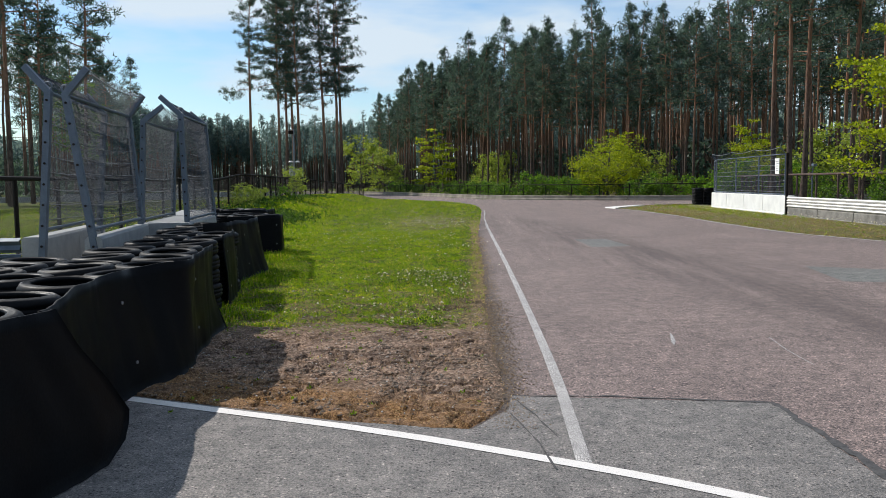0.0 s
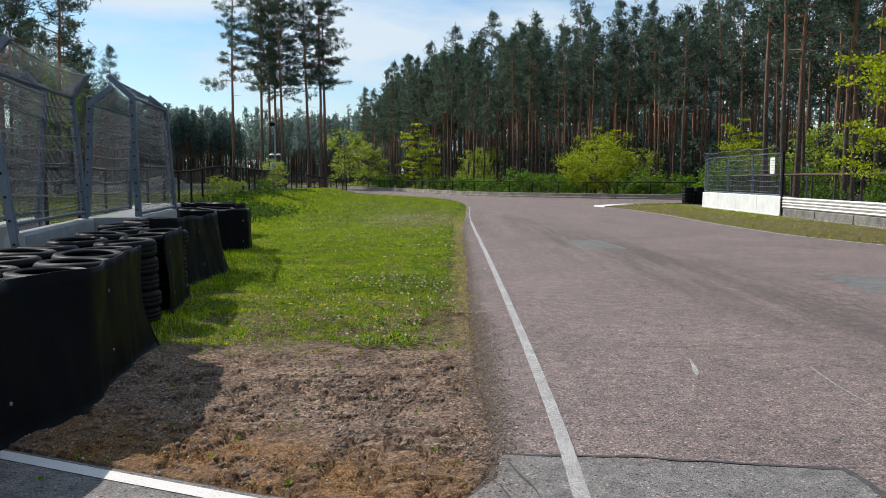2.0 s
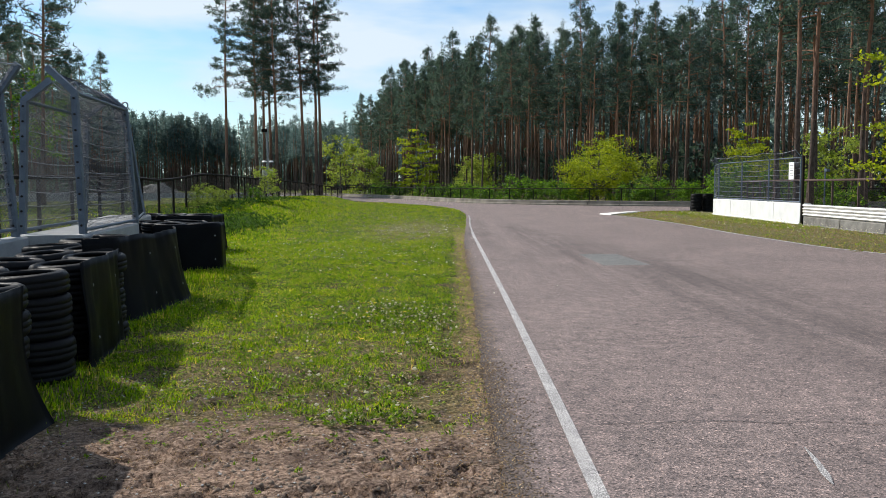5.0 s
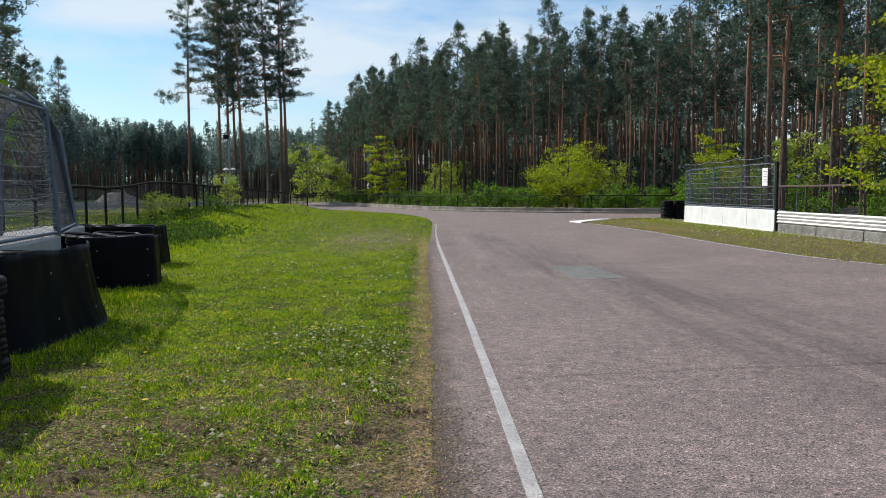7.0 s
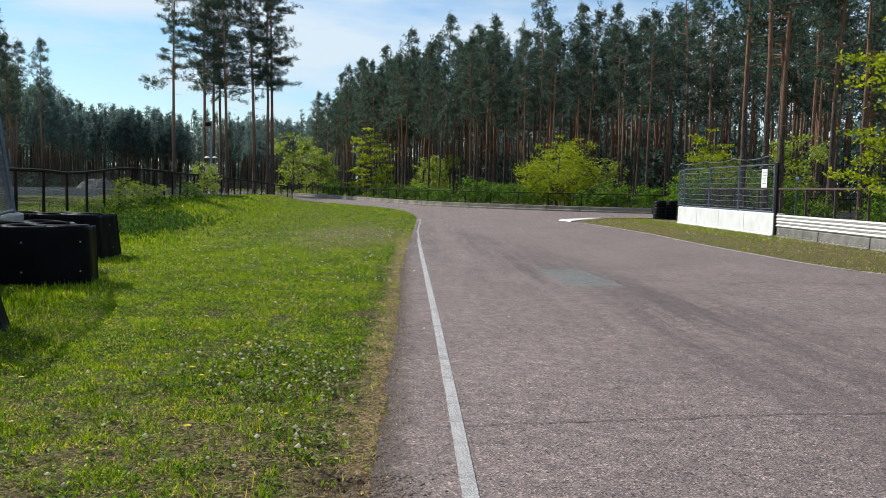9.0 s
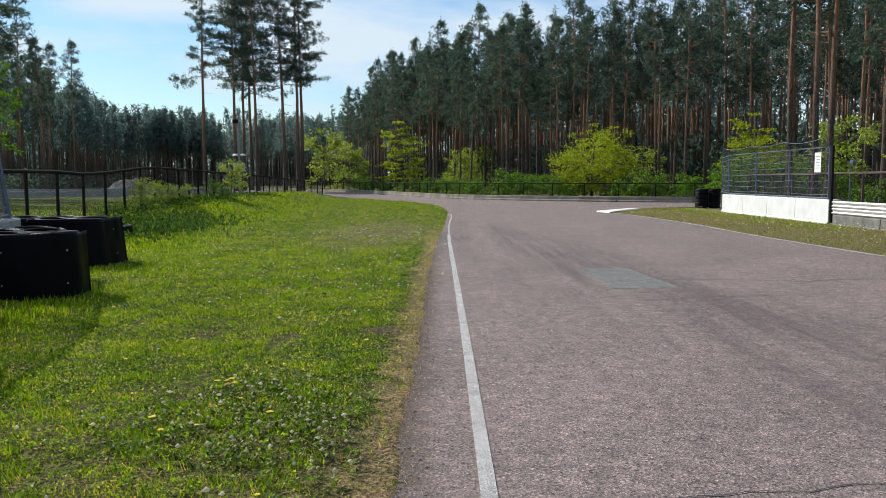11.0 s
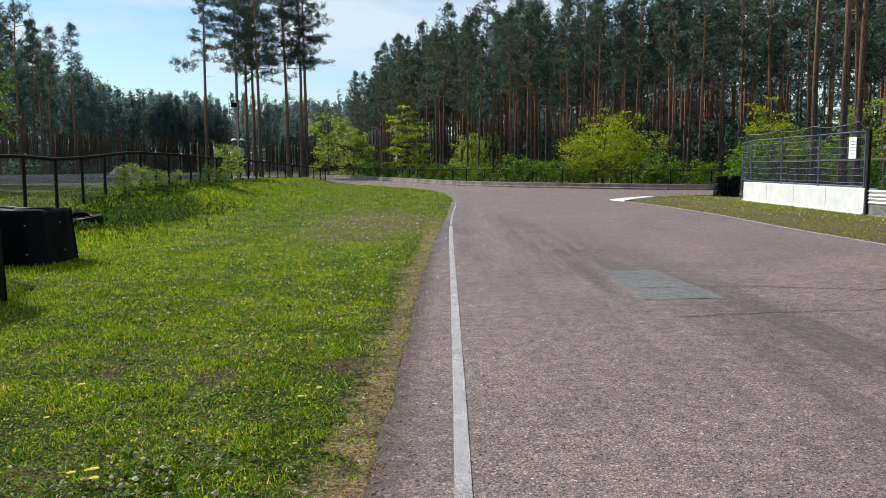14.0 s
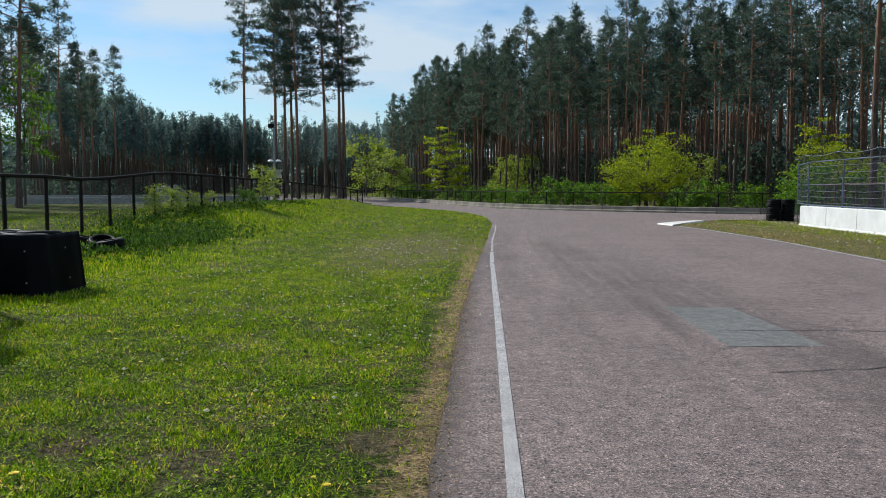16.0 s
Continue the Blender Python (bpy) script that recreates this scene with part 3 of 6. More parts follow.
def build_ground():
    def grow(a, b, step):
        out = []
        while a < b:
            a += step
            step *= 1.18
            out.append(a)
        return out

    def spread(pieces, far_lo, far_hi):
        core = np.concatenate([np.arange(lo, hi, st) for lo, hi, st in pieces])
        down = [-v for v in grow(-pieces[0][0], -far_lo, pieces[0][2])]
        return np.array(down[::-1] + list(core) + grow(pieces[-1][1], far_hi, pieces[-1][2]))
    xs = spread([(-8.5, -3.7, 0.14), (-3.7, -0.3, 0.02), (-0.3, 0.4, 0.08)], -900, 900)
    ys = spread([(5.7, 10.0, 0.02), (10.0, 12.0, 0.06), (12.0, 26.0, 0.14)], -120, 1500)
    gx, gy = np.meshgrid(xs, ys)
    z = land(gx, gy)
    near = (np.abs(gx) < 70) & (gy < 170) & (gy > -60)
    d = np.zeros(gx.shape)
    ins = np.zeros(gx.shape, bool)
    ins[near] = inside(gx[near], gy[near], OUTLINE)
    d[near] = distance(gx[near], gy[near], OUTLINE[::2])
    z = np.where(ins, -0.05 + (z + 0.05 - 0.012) * (1 - smooth01(d / 0.10)), z)
    z = np.where(ins & (d > 0.1), -0.05, z)
    verts = np.stack([gx, gy, z], -1).reshape(-1, 3)
    w = len(xs)
    i = (np.arange(len(ys) - 1)[:, None] * w + np.arange(w - 1)[None]).ravel()
    faces = np.stack([i, i + 1, i + w + 1, i + w], 1)
    return tagged(raw("ground", verts, faces, GROUND, smooth=True), "mown grass verge with a bare brown soil patch", "ground", kind="structure")


def flat_sheet(name, outline, z, mat, thick=0.03):
    bm = bmesh.new()
    f = bm.faces.new([bm.verts.new((x, y, z)) for x, y in outline])
    if f.normal.z < 0:
        f.normal_flip()
    bm.normal_update()
    if f.normal.z < 0:
        f.normal_flip()
    return part(name, bm, mat)


def strip(points, width, z):
    """A ribbon along points: vertices and quads."""
    p = np.array(points, float)
    d = np.gradient(p, axis=0)
    d /= np.linalg.norm(d, axis=1, keepdims=True)
    s = np.stack([d[:, 1], -d[:, 0]], 1)
    w = np.broadcast_to(np.asarray(width, float), (len(p),))[:, None] / 2
    a, b = p - s * w, p + s * w
    v = np.concatenate([np.c_[a, np.full(len(p), z)], np.c_[b, np.full(len(p), z)]])
    i = np.arange(len(p) - 1)
    n = len(p)
    return v, np.stack([i, i + n, i + n + 1, i + 1], 1)


ground = build_ground()
road = tagged(flat_sheet("road", OUTLINE, 0.0, ASPHALT), "worn reddish-grey asphalt of a kart track", "road", kind="structure")


def ragged(points, amount, seed, step=0.12):
    p = resample(points, step)
    for k, (x, y) in enumerate(p):
        p[k, 0] += amount * noise.noise(Vector((x * 4, y * 4, seed)))
        p[k, 1] += amount * noise.noise(Vector((x * 4, y * 4, seed + 7)))
    return p


# older grey asphalt on the near side, with a tarred joint
pad = [(-0.34, 6.74), (1.46, 6.53), (1.47, 5.1), (1.9, 3.6), (3.2, 0.5), (6.0, -6.0), (6.0, -14.0), (-14.0, -14.0), (-14.0, 11.0), (-9.0, 9.3), (-3.1, 6.78), (-1.5, 6.13), (-0.62, 5.94), (-0.37, 6.4)]
tagged(flat_sheet("road_patch_near", pad, 0.003, ASPHALT_GREY), "smoother grey asphalt pad at the track's entry", "road", kind="structure")
tagged(flat_sheet("road_patch_far", [(2.20, 20.0), (3.13, 20.1), (2.96, 22.6), (2.12, 22.58)], 0.004, ASPHALT_PATCH), "square grey-green repair patch in the asphalt", "road", kind="structure")
joint = ragged([(-0.33, 6.74), (0.5, 6.70), (1.44, 6.53), (1.50, 5.6), (1.52, 4.9), (2.0, 3.4)], 0.035, 2.0, 0.05)
v, f = strip(joint, np.random.default_rng(6).uniform(0.5, 1.3, len(joint)) * np.interp(np.linspace(0, 1, len(joint)), [0, 0.25, 0.5, 0.6, 1], [0.02, 0.03, 0.055, 0.075, 0.08]), 0.0052)
tagged(raw("tar_joint", v, f, TAR_WORN), "dark tarred joint between two asphalt layers", "road", kind="structure")

v, f = strip(resample([(-0.01, 5.3), (0.04, 6.9), (0.055, 8.0), (0.065, 10.0), (0.065, 13.0), (0.06, 16.0), (0.045, 19.0), (0.03, 22.0), (-0.01, 28.5), (-0.01, 31.4)], 0.4), 0.084, 0.006)
tagged(raw("edge_line", v, f, PAINT_WORN), "worn white painted line along the track's edge", "road marking", kind="structure")
v, f = strip(resample([(-3.35, 6.80), (-2.3, 6.36), (-1.47, 6.02), (-0.9, 5.75), (-0.26, 5.41), (0.25, 5.12), (0.64, 4.87), (1.5, 4.25), (3.0, 3.0)], 0.2), 0.10, 0.007)
tagged(raw("cross_line", v, f, PAINT_FRESH), "white painted line across the track's entry", "road marking", kind="structure")
v, f = strip(right_edge[(right_edge[:, 1] < 46.2) & (right_edge[:, 1] > 2)] + np.array([-0.02, 0]), 0.11, 0.006)
tagged(raw("far_edge_line", v, f, PAINT_WORN), "faded white line on the track's other edge", "road marking", kind="structure")
v, f = strip([(1.27, 8.55), (1.30, 8.7), (1.35, 8.95), (1.38, 9.15)], [0.008, 0.045, 0.03, 0.008], 0.006)
tagged(raw("chalk_smear", v, f, PAINT_FAINT), "pale smear of paint on the asphalt", "road marking", kind="structure")

v, f = strip(ragged([(0.0, 31.6), (0.02, 36.0), (0.14, 41.0), (0.2, 45.5)], 0.03, 5.0, 0.3), 0.055, 0.006)
tagged(raw("edge_line_end", v, f, PAINT_FAINT), "faint worn end of the white edge line", "road marking", kind="structure")
# rubber scuffs by the corner of the soil
for pts in ([(-0.37, 6.3), (-0.30, 6.0), (-0.22, 5.62), (-0.17, 5.2)], [(-0.30, 6.62), (-0.20, 6.2), (-0.10, 5.78)]):
    p = ragged(pts, 0.02, pts[0][1], 0.04)
    v, f = strip(p, np.random.default_rng(9).uniform(0.004, 0.016, len(p)), 0.0076)
    tagged(raw("rubber_scuff", v, f, TAR_WORN), "dark rubber scuff on grey asphalt", "road marking", kind="structure")

# raised white kerb at the island's nose
bm = bmesh.new()
nose = [(6.95, 46.9), (7.25, 45.4), (7.75, 46.4), (8.35, 47.7), (9.3, 49.4), (9.75, 50.3), (9.0, 49.9), (7.9, 48.4)]
top = [bm.verts.new((x, y, 0.05)) for x, y in nose]
low = [bm.verts.new((x + (0.06 if x > 8 else -0.06), y, -0.02)) for x, y in nose]
bm.faces.new(top)
for k in range(len(nose)):
    bm.faces.new((low[k], low[(k + 1) % len(nose)], top[(k + 1) % len(nose)], top[k]))
bmesh.ops.recalc_face_normals(bm, faces=bm.faces)
tagged(part("kerb_nose", bm, PAINT_FRESH), "low white-painted kerb at the grass island's nose", "kerb", kind="structure")

# cracks in the asphalt
for pts, wid in (([(0.12, 12.40), (0.75, 12.49), (1.52, 12.60), (2.33, 12.72), (3.0, 12.77), (4.6, 13.0), (6.5, 12.9)], 0.009), ([(2.3, 20.9), (3.2, 20.95), (3.9, 20.97), (5.1, 20.7), (6.2, 21.0), (8.0, 20.8)], 0.022), ([(2.2, 18.92), (2.6, 18.98), (3.0, 19.09), (3.2, 19.17), (4.4, 19.3)], 0.016), ([(0.2, 9.6), (1.1, 9.7), (2.4, 9.6)], 0.008), ([(0.2, 25.2), (2.8, 25.5), (7.6, 25.2)], 0.02)):
    v, f = strip(ragged(pts, 0.05, wid * 900, 0.07), wid * (0.6 + 0.8 * np.random.default_rng(3).uniform(0, 1, len(resample(pts, 0.07)))), 0.0055)
    tagged(raw("asphalt_crack", v, f, TAR), "fine dark crack across the asphalt", "road", kind="structure")
v, f = strip([(2.27, 8.9), (2.21, 8.3), (2.2, 7.69)], 0.012, 0.0055)
tagged(raw("scratch_mark", v, f, PAINT_FAINT), "thin pale scratch in the asphalt", "road marking", kind="structure")
tagged(flat_sheet("road_patch_side", [(4.9, 13.2), (6.4, 12.9), (6.6, 14.6), (5.2, 15.4)], 0.004, ASPHALT_PATCH), "grey-green repair patch near the track's middle", "road", kind="structure")


# ---- concrete blocks, debris fences, guard rail ----
def concrete_block(at, turn, length, width=0.62, height=0.88, label="grey concrete barrier block with a flared foot", mat=None):
    """A barrier block; its length runs along its own y from 0."""
    e = thing("concrete_barrier", at, turn, label, "barrier", "barrier blocks")
    bm = bmesh.new()
    w = width / 2
    prof = [(-w - 0.06, 0.0), (w + 0.06, 0.0), (w + 0.06, 0.10), (w, 0.16), (w - 0.01, height - 0.03), (w - 0.04, height), (-w + 0.04, height), (-w + 0.01, height - 0.03), (-w, 0.16), (-w - 0.06, 0.10)]
    rings = [[bm.verts.new((x, y, z)) for x, z in prof] for y in (0.008, length - 0.008)]
    k = len(prof)
    for i in range(k):
        bm.faces.new((rings[0][i], rings[0][(i + 1) % k], rings[1][(i + 1) % k], rings[1][i]))
    bm.faces.new(rings[0][::-1])
    bm.faces.new(rings[1])
    bmesh.ops.recalc_face_normals(bm, faces=bm.faces)
    part("block_body", bm, mat or CONCRETE, e)
    return e


def fence_post(parent, foot, kink, tip, w=0.085):
    """A flat bent steel post with bolts."""
    bm = bmesh.new()
    pts = [Vector(foot), Vector(kink), Vector(tip)]
    for thick, (a, b) in zip((0.035, 0.031), zip(pts, pts[1:])):
        d = (b - a).normalized()
        side = Vector((0, 1, 0))
        out = d.cross(side).normalized()
        rings = []
        for q in (a - d * 0.02, b + d * 0.02):
            rings.append([bm.verts.new(q + out * sx * w / 2 + side * sy * thick) for sx, sy in ((-1, -1), (1, -1), (1, 1), (-1, 1))])
        for i in range(4):
            bm.faces.new((rings[0][i], rings[0][(i + 1) % 4], rings[1][(i + 1) % 4], rings[1][i]))
        bm.faces.new(rings[0][::-1])
        bm.faces.new(rings[1])
    bmesh.ops.recalc_face_normals(bm, faces=bm.faces)
    post = part("post", bm, STEEL, parent)
    d = pts[1] - pts[0]
    bm = bmesh.new()
    bar(bm, (0, -0.05, 0), (0, -0.034, 0), 0.016, 6)
    first = part("bolt", bm, BLACK_STEEL, post, "dark bolt head")
    first.location = pts[0] + d * 0.06
    for k in range(1, 9):
        share("bolt", first.data, post, Matrix.Translation(pts[0] + d * (0.06 + 0.112 * k)))
    bm = bmesh.new()
    ring = pts[1] + Vector((0, 0, 0.08))
    for k in range(10):
        a0, a1 = math.tau * k / 10, math.tau * (k + 1) / 10
        bar(bm, ring + Vector((math.cos(a0) * 0.05, 0, math.sin(a0) * 0.05)), ring + Vector((math.cos(a1) * 0.05, 0, math.sin(a1) * 0.05)), 0.012, 5)
    part("lifting_eye", bm, STEEL, post)
    return post


def rope(pairs, r, sides=4):
    """One unbroken cable through the ends of its stretches."""
    p = np.array([pairs[0][0]] + [b for _, b in pairs], float)
    d = np.gradient(p, axis=0)
    d /= np.linalg.norm(d, axis=1, keepdims=True)
    s = np.cross(d, [0, 0, 1.0])
    s /= np.linalg.norm(s, axis=1, keepdims=True)
    u = np.cross(s, d)
    a = np.linspace(0, math.tau, sides, endpoint=False)
    v = p[:, None] + r * (np.cos(a)[None, :, None] * s[:, None] + np.sin(a)[None, :, None] * u[:, None])
    i, k = np.meshgrid(np.arange(len(p) - 1), np.arange(sides), indexing="ij")
    k2 = (k + 1) % sides
    return v.reshape(-1, 3), np.stack([i * sides + k, i * sides + k2, (i + 1) * sides + k2, (i + 1) * sides + k], -1).reshape(-1, 4)


def sagging(a, b, sag, n=8):
    a, b = np.asarray(a, float), np.asarray(b, float)
    t = np.linspace(0, 1, n + 1)[:, None]
    p = a + (b - a) * t
    p[:, 2] -= 4 * sag * (t * (1 - t))[:, 0]
    return list(zip(p[:-1], p[1:]))


def fence_panel(parent, p0, p1, cell=0.06, cables=8, arm=True, thick=0.0021):
    """Net, rails and cables between two bent posts, each (foot, kink, tip)."""
    (f0, k0, t0), (f1, k1, t1) = ([np.asarray(q, float) for q in p] for p in (p0, p1))
    pairs = []
    wide, high = np.linalg.norm(f1 - f0), np.linalg.norm(k0 - f0)
    n = int((wide + high) / cell)

    def on(u, v, lo0, hi0, lo1, hi1):
        a = lo0 + (hi0 - lo0) * v
        b = lo1 + (hi1 - lo1) * v
        q = a + (b - a) * u
        q[0] += 0.05 * math.sin(u * math.pi) * math.sin(v * math.pi)
        return q
    for lo0, hi0, lo1, hi1 in ((f0, k0, f1, k1),) + (((k0, t0, k1, t1),) if arm else ()):
        h = np.linalg.norm(hi0 - lo0)
        n = int((wide + h) / cell)
        for k in range(n + 1):
            s = k * cell
            for flip in (0, 1):
                ua, va = min(s, wide) / wide, max(0.0, s - wide) / h
                ub, vb = max(0.0, s - h) / wide, min(s, h) / h
                if flip:
                    ua, ub = 1 - ua, 1 - ub
                if abs(ua - ub) * wide < 0.03:
                    continue
                m = 3
                q = [on(ua + (ub - ua) * i / m, va + (vb - va) * i / m, lo0, hi0, lo1, hi1) for i in range(m + 1)]
                pairs += list(zip(q[:-1], q[1:]))
    v, f = wires(pairs, thick)
    raw("chain_link_net", v, f, NET_WIRE, parent)
    for k in range(cables):
        u = 0.10 + 0.80 * k / (cables - 1)
        v, f = rope(sagging(f0 + (k0 - f0) * u, f1 + (k1 - f1) * u, 0.028 + 0.016 * ((k * 7) % 3)), 0.0065)
        raw("cable", v, f, WIRE, parent)
    for a, b, nm in ((f0, f1, "bottom_rail"), (k0, k1, "top_rail")):
        bm = bmesh.new()
        z = Vector((0, 0, 0.05 if nm == "bottom_rail" else 0.0))
        bar(bm, Vector(a) + z, Vector(b) + z, 0.024, 8)
        part(nm, bm, STEEL, parent)
    if arm:
        v, f = rope(sagging(t0, t1, 0.10), 0.010)
        raw("cable", v, f, WIRE, parent)


# first run: its fences lean together and bend outwards at the top
A0, A1 = (-5.52, 11.47), (-6.34, 15.15)
turn_a = math.degrees(math.atan2(-(A1[0] - A0[0]), A1[1] - A0[1]))
L = math.hypot(A1[0] - A0[0], A1[1] - A0[1]) / 2
for k in range(2):
    u = k / 2
    for off, back, wide, high in ((0.0, 0.0, 0.24, 0.88), (-0.86, 0.1, 0.30, 0.88)):
        concrete_block((A0[0] + (A1[0] - A0[0]) * u + off, A0[1] + (A1[1] - A0[1]) * u + back, 0), turn_a, L, wide, high)
fence_a = thing("debris_fence", (0, 0, 0), 0, "galvanised debris fence with bent posts on concrete blocks", "fence", "debris fences")
front_a = [((-5.46, 11.5, 0.35), (-5.81, 11.5, 2.72), (-5.52, 11.5, 3.04)), ((-6.24, 14.95, 0.35), (-6.42, 14.95, 2.72), (-6.17, 14.95, 3.06))]
rear_a = [((-6.24, 11.5, 0.35), (-6.03, 11.5, 2.76), (-6.32, 11.5, 3.08)), ((-7.05, 14.95, 0.35), (-6.84, 14.95, 2.76), (-7.12, 14.95, 3.08))]


def raised(posts, z):
    """The same posts cut off at a foot height z, for the nets between them."""
    return [(tuple(np.array(f) + (np.array(k) - np.array(f)) * (z - f[2]) / (k[2] - f[2])), k, t) for f, k, t in posts]


for p in front_a + rear_a:
    fence_post(fence_a, *p)
fence_panel(fence_a, *raised(front_a, 0.93))
fence_panel(fence_a, *raised(rear_a, 0.93))

# second run: posts upright, tops bending together
for p, q in (((-5.55, 15.3), (-6.18, 18.9)), ((-6.42, 18.92), (-7.44, 22.95))):
    dx, dy = q[0] - p[0], q[1] - p[1]
    L = math.hypot(dx, dy)
    concrete_block((p[0] - dy / L * 0.46, p[1] + dx / L * 0.46, 0), math.degrees(math.atan2(-dx, dy)), L, 0.92)
fence_b = thing("debris_fence", (0, 0, 0), 0, "galvanised debris fence whose bent tops meet like a roof", "fence", "debris fences")
front_b = [((-5.70, 15.6, 0.88), (-5.75, 15.6, 2.79), (-6.10, 15.6, 3.11)), ((-6.24, 18.9, 0.88), (-6.37, 18.9, 2.85), (-6.68, 18.9, 3.10)), ((-7.53, 22.7, 0.88), (-7.80, 22.7, 2.76), (-8.09, 22.7, 3.02))]
rear_b = [((-6.53, 15.6, 0.88), (-6.43, 15.6, 2.68), (-6.08, 15.6, 2.94)), ((-7.15, 18.9, 0.88), (-7.05, 18.9, 2.72), (-6.70, 18.9, 2.98))]
for p in front_b + rear_b:
    fence_post(fence_b, *p)
fence_panel(fence_b, *front_b[:2])
fence_panel(fence_b, *front_b[1:])
fence_panel(fence_b, *rear_b)

# white wall with a fence on it across the track
for k in range(4):
    y0 = 36.7 + k * 2.68
    concrete_block((13.12, y0, -0.12), 0, 2.66, 0.46, 0.90, "white-painted concrete barrier block in the grass", CONCRETE_WHITE)
gate_fence = thing("catch_fence", (0, 0, 0), 0, "grey steel catch fence with cables on a white wall", "fence", "debris fences")
rows_g = [(12.95, y) for y in (36.85, 40.1, 43.4, 46.7)]
posts_g = [((x, y, 0.78), (x, y, 2.56), (x - 0.25, y, 2.86)) for x, y in rows_g]
for f0, k0, t0 in posts_g:
    bm = bmesh.new()
    bar(bm, f0, k0, 0.035, 8)
    bar(bm, k0, t0, 0.02, 6)
    part("post", bm, STEEL, gate_fence)
for a, b in zip(posts_g, posts_g[1:]):
    fence_panel(gate_fence, a, b, 0.07, 7, True, 0.0030)
end_post = ((14.1, 51.0, 0.78), (14.1, 51.0, 2.56), (13.9, 51.0, 2.86))
bm = bmesh.new()
bar(bm, (14.1, 51.0, -0.1), end_post[1], 0.035, 8)
part("post", bm, STEEL, gate_fence)
fence_panel(gate_fence, posts_g[-1], end_post, 0.09, 7, True, 0.0014)
bm = bmesh.new()
box(bm, 12.87, 12.95, 36.5, 36.6, -0.15, 2.6, bevel=0.008)
part("end_post", bm, BLACK_STEEL, gate_fence, "dark steel end post")

notice = thing("notice_sheet", (12.78, 37.35, 2.05), 0, "white notice sheet tied to the catch fence", "sign")
bm = bmesh.new()
box(bm, -0.006, 0.006, -0.24, 0.24, -0.34, 0.34)
part("sheet", bm, PAPER, notice)
for k in range(5):
    bm = bmesh.new()
    box(bm, -0.010, -0.007, -0.17, 0.14 - 0.05 * (k % 2), 0.2 - 0.1 * k, 0.215 - 0.1 * k)
    part("print_bar", bm, STEEL, notice, "grey printed bar")


def guard_rail(y0, y1, x):
    e = thing("guard_rail", (x, 0, 0), 0, "white-painted double steel guard rail on a concrete base", "guard rail")
    for k in range(2):
        bm = bmesh.new()
        zc = 0.415 + 0.228 * k
        prof = [(0.04, -0.135), (-0.01, -0.12), (-0.05, -0.075), (0.0, -0.03), (0.03, 0.0), (0.0, 0.03), (-0.05, 0.075), (-0.01, 0.12), (0.04, 0.135)]
        prof = [(px, pz * 0.84) for px, pz in prof]
        prof = prof + [(px + 0.008, pz) for px, pz in prof[::-1]]
        rings = [[bm.verts.new((px, y, zc + pz)) for px, pz in prof] for y in (y0, y1)]
        n = len(prof)
        for i in range(n):
            bm.faces.new((rings[0][i], rings[0][(i + 1) % n], rings[1][(i + 1) % n], rings[1][i]))
        bmesh.ops.recalc_face_normals(bm, faces=bm.faces)
        part("rail_beam", bm, RAIL_WHITE, e)
    y = y0 + 0.3
    while y < y1:
        bm = bmesh.new()
        box(bm, 0.05, 0.15, y, y + 0.1, 0.28, 0.74, bevel=0.008)
        part("rail_post", bm, BLACK_STEEL, e)
        y += 2.0
    return e


guard_rail(6.0, 36.3, 12.85)
for k in range(10):
    concrete_block((13.0, 6.2 + k * 3.0, -0.16), 0, 2.96, 0.40, 0.455, "weathered low concrete kerb block under a guard rail", CONCRETE_OLD)

# low wall and fence round the far bend
wall_path = rounded(FAR_WALL, 2.4, 3)
for a, b in zip(wall_path[:-1], wall_path[1:]):
    t = math.degrees(math.atan2(-(b[0] - a[0]), b[1] - a[1]))
    concrete_block((a[0], a[1] + 0.25, -0.02), t, math.hypot(*(b - a)), 0.26, 0.38, "low weathered concrete wall block at the bend", CONCRETE_BEND)


def dark_fence(path, tops, height, cell, label, paint=None, rail=0.048, stake=0.046):
    e = thing("wire_fence", (0, 0, 0), 0, label, "fence", "wire fences")
    path, tops = np.asarray(path, float), np.asarray(tops, float)
    for (x, y), z in zip(path, tops):
        bm = bmesh.new()
        bar(bm, (x, y, z - height - 0.15), (x, y, z), stake, 6)
        part("post", bm, paint or BLACK_STEEL, e)
    pairs = []
    for k in range(len(path) - 1):
        a, b = np.r_[path[k], tops[k]], np.r_[path[k + 1], tops[k + 1]]
        bm = bmesh.new()
        bar(bm, a, b, rail, 6)
        part("top_rail", bm, paint or BLACK_STEEL, e)
        wide = np.linalg.norm(b[:2] - a[:2])
        along = (b - a) / wide
        pairs += mesh_net(a - np.array([0, 0, height]), along, np.array([0, 0, 1.0]), wide, height - 0.03, cell)
    v, f = wires(pairs, 0.0026)
    raw("chain_link_net", v, f, BLACK_STEEL, e)
    return e


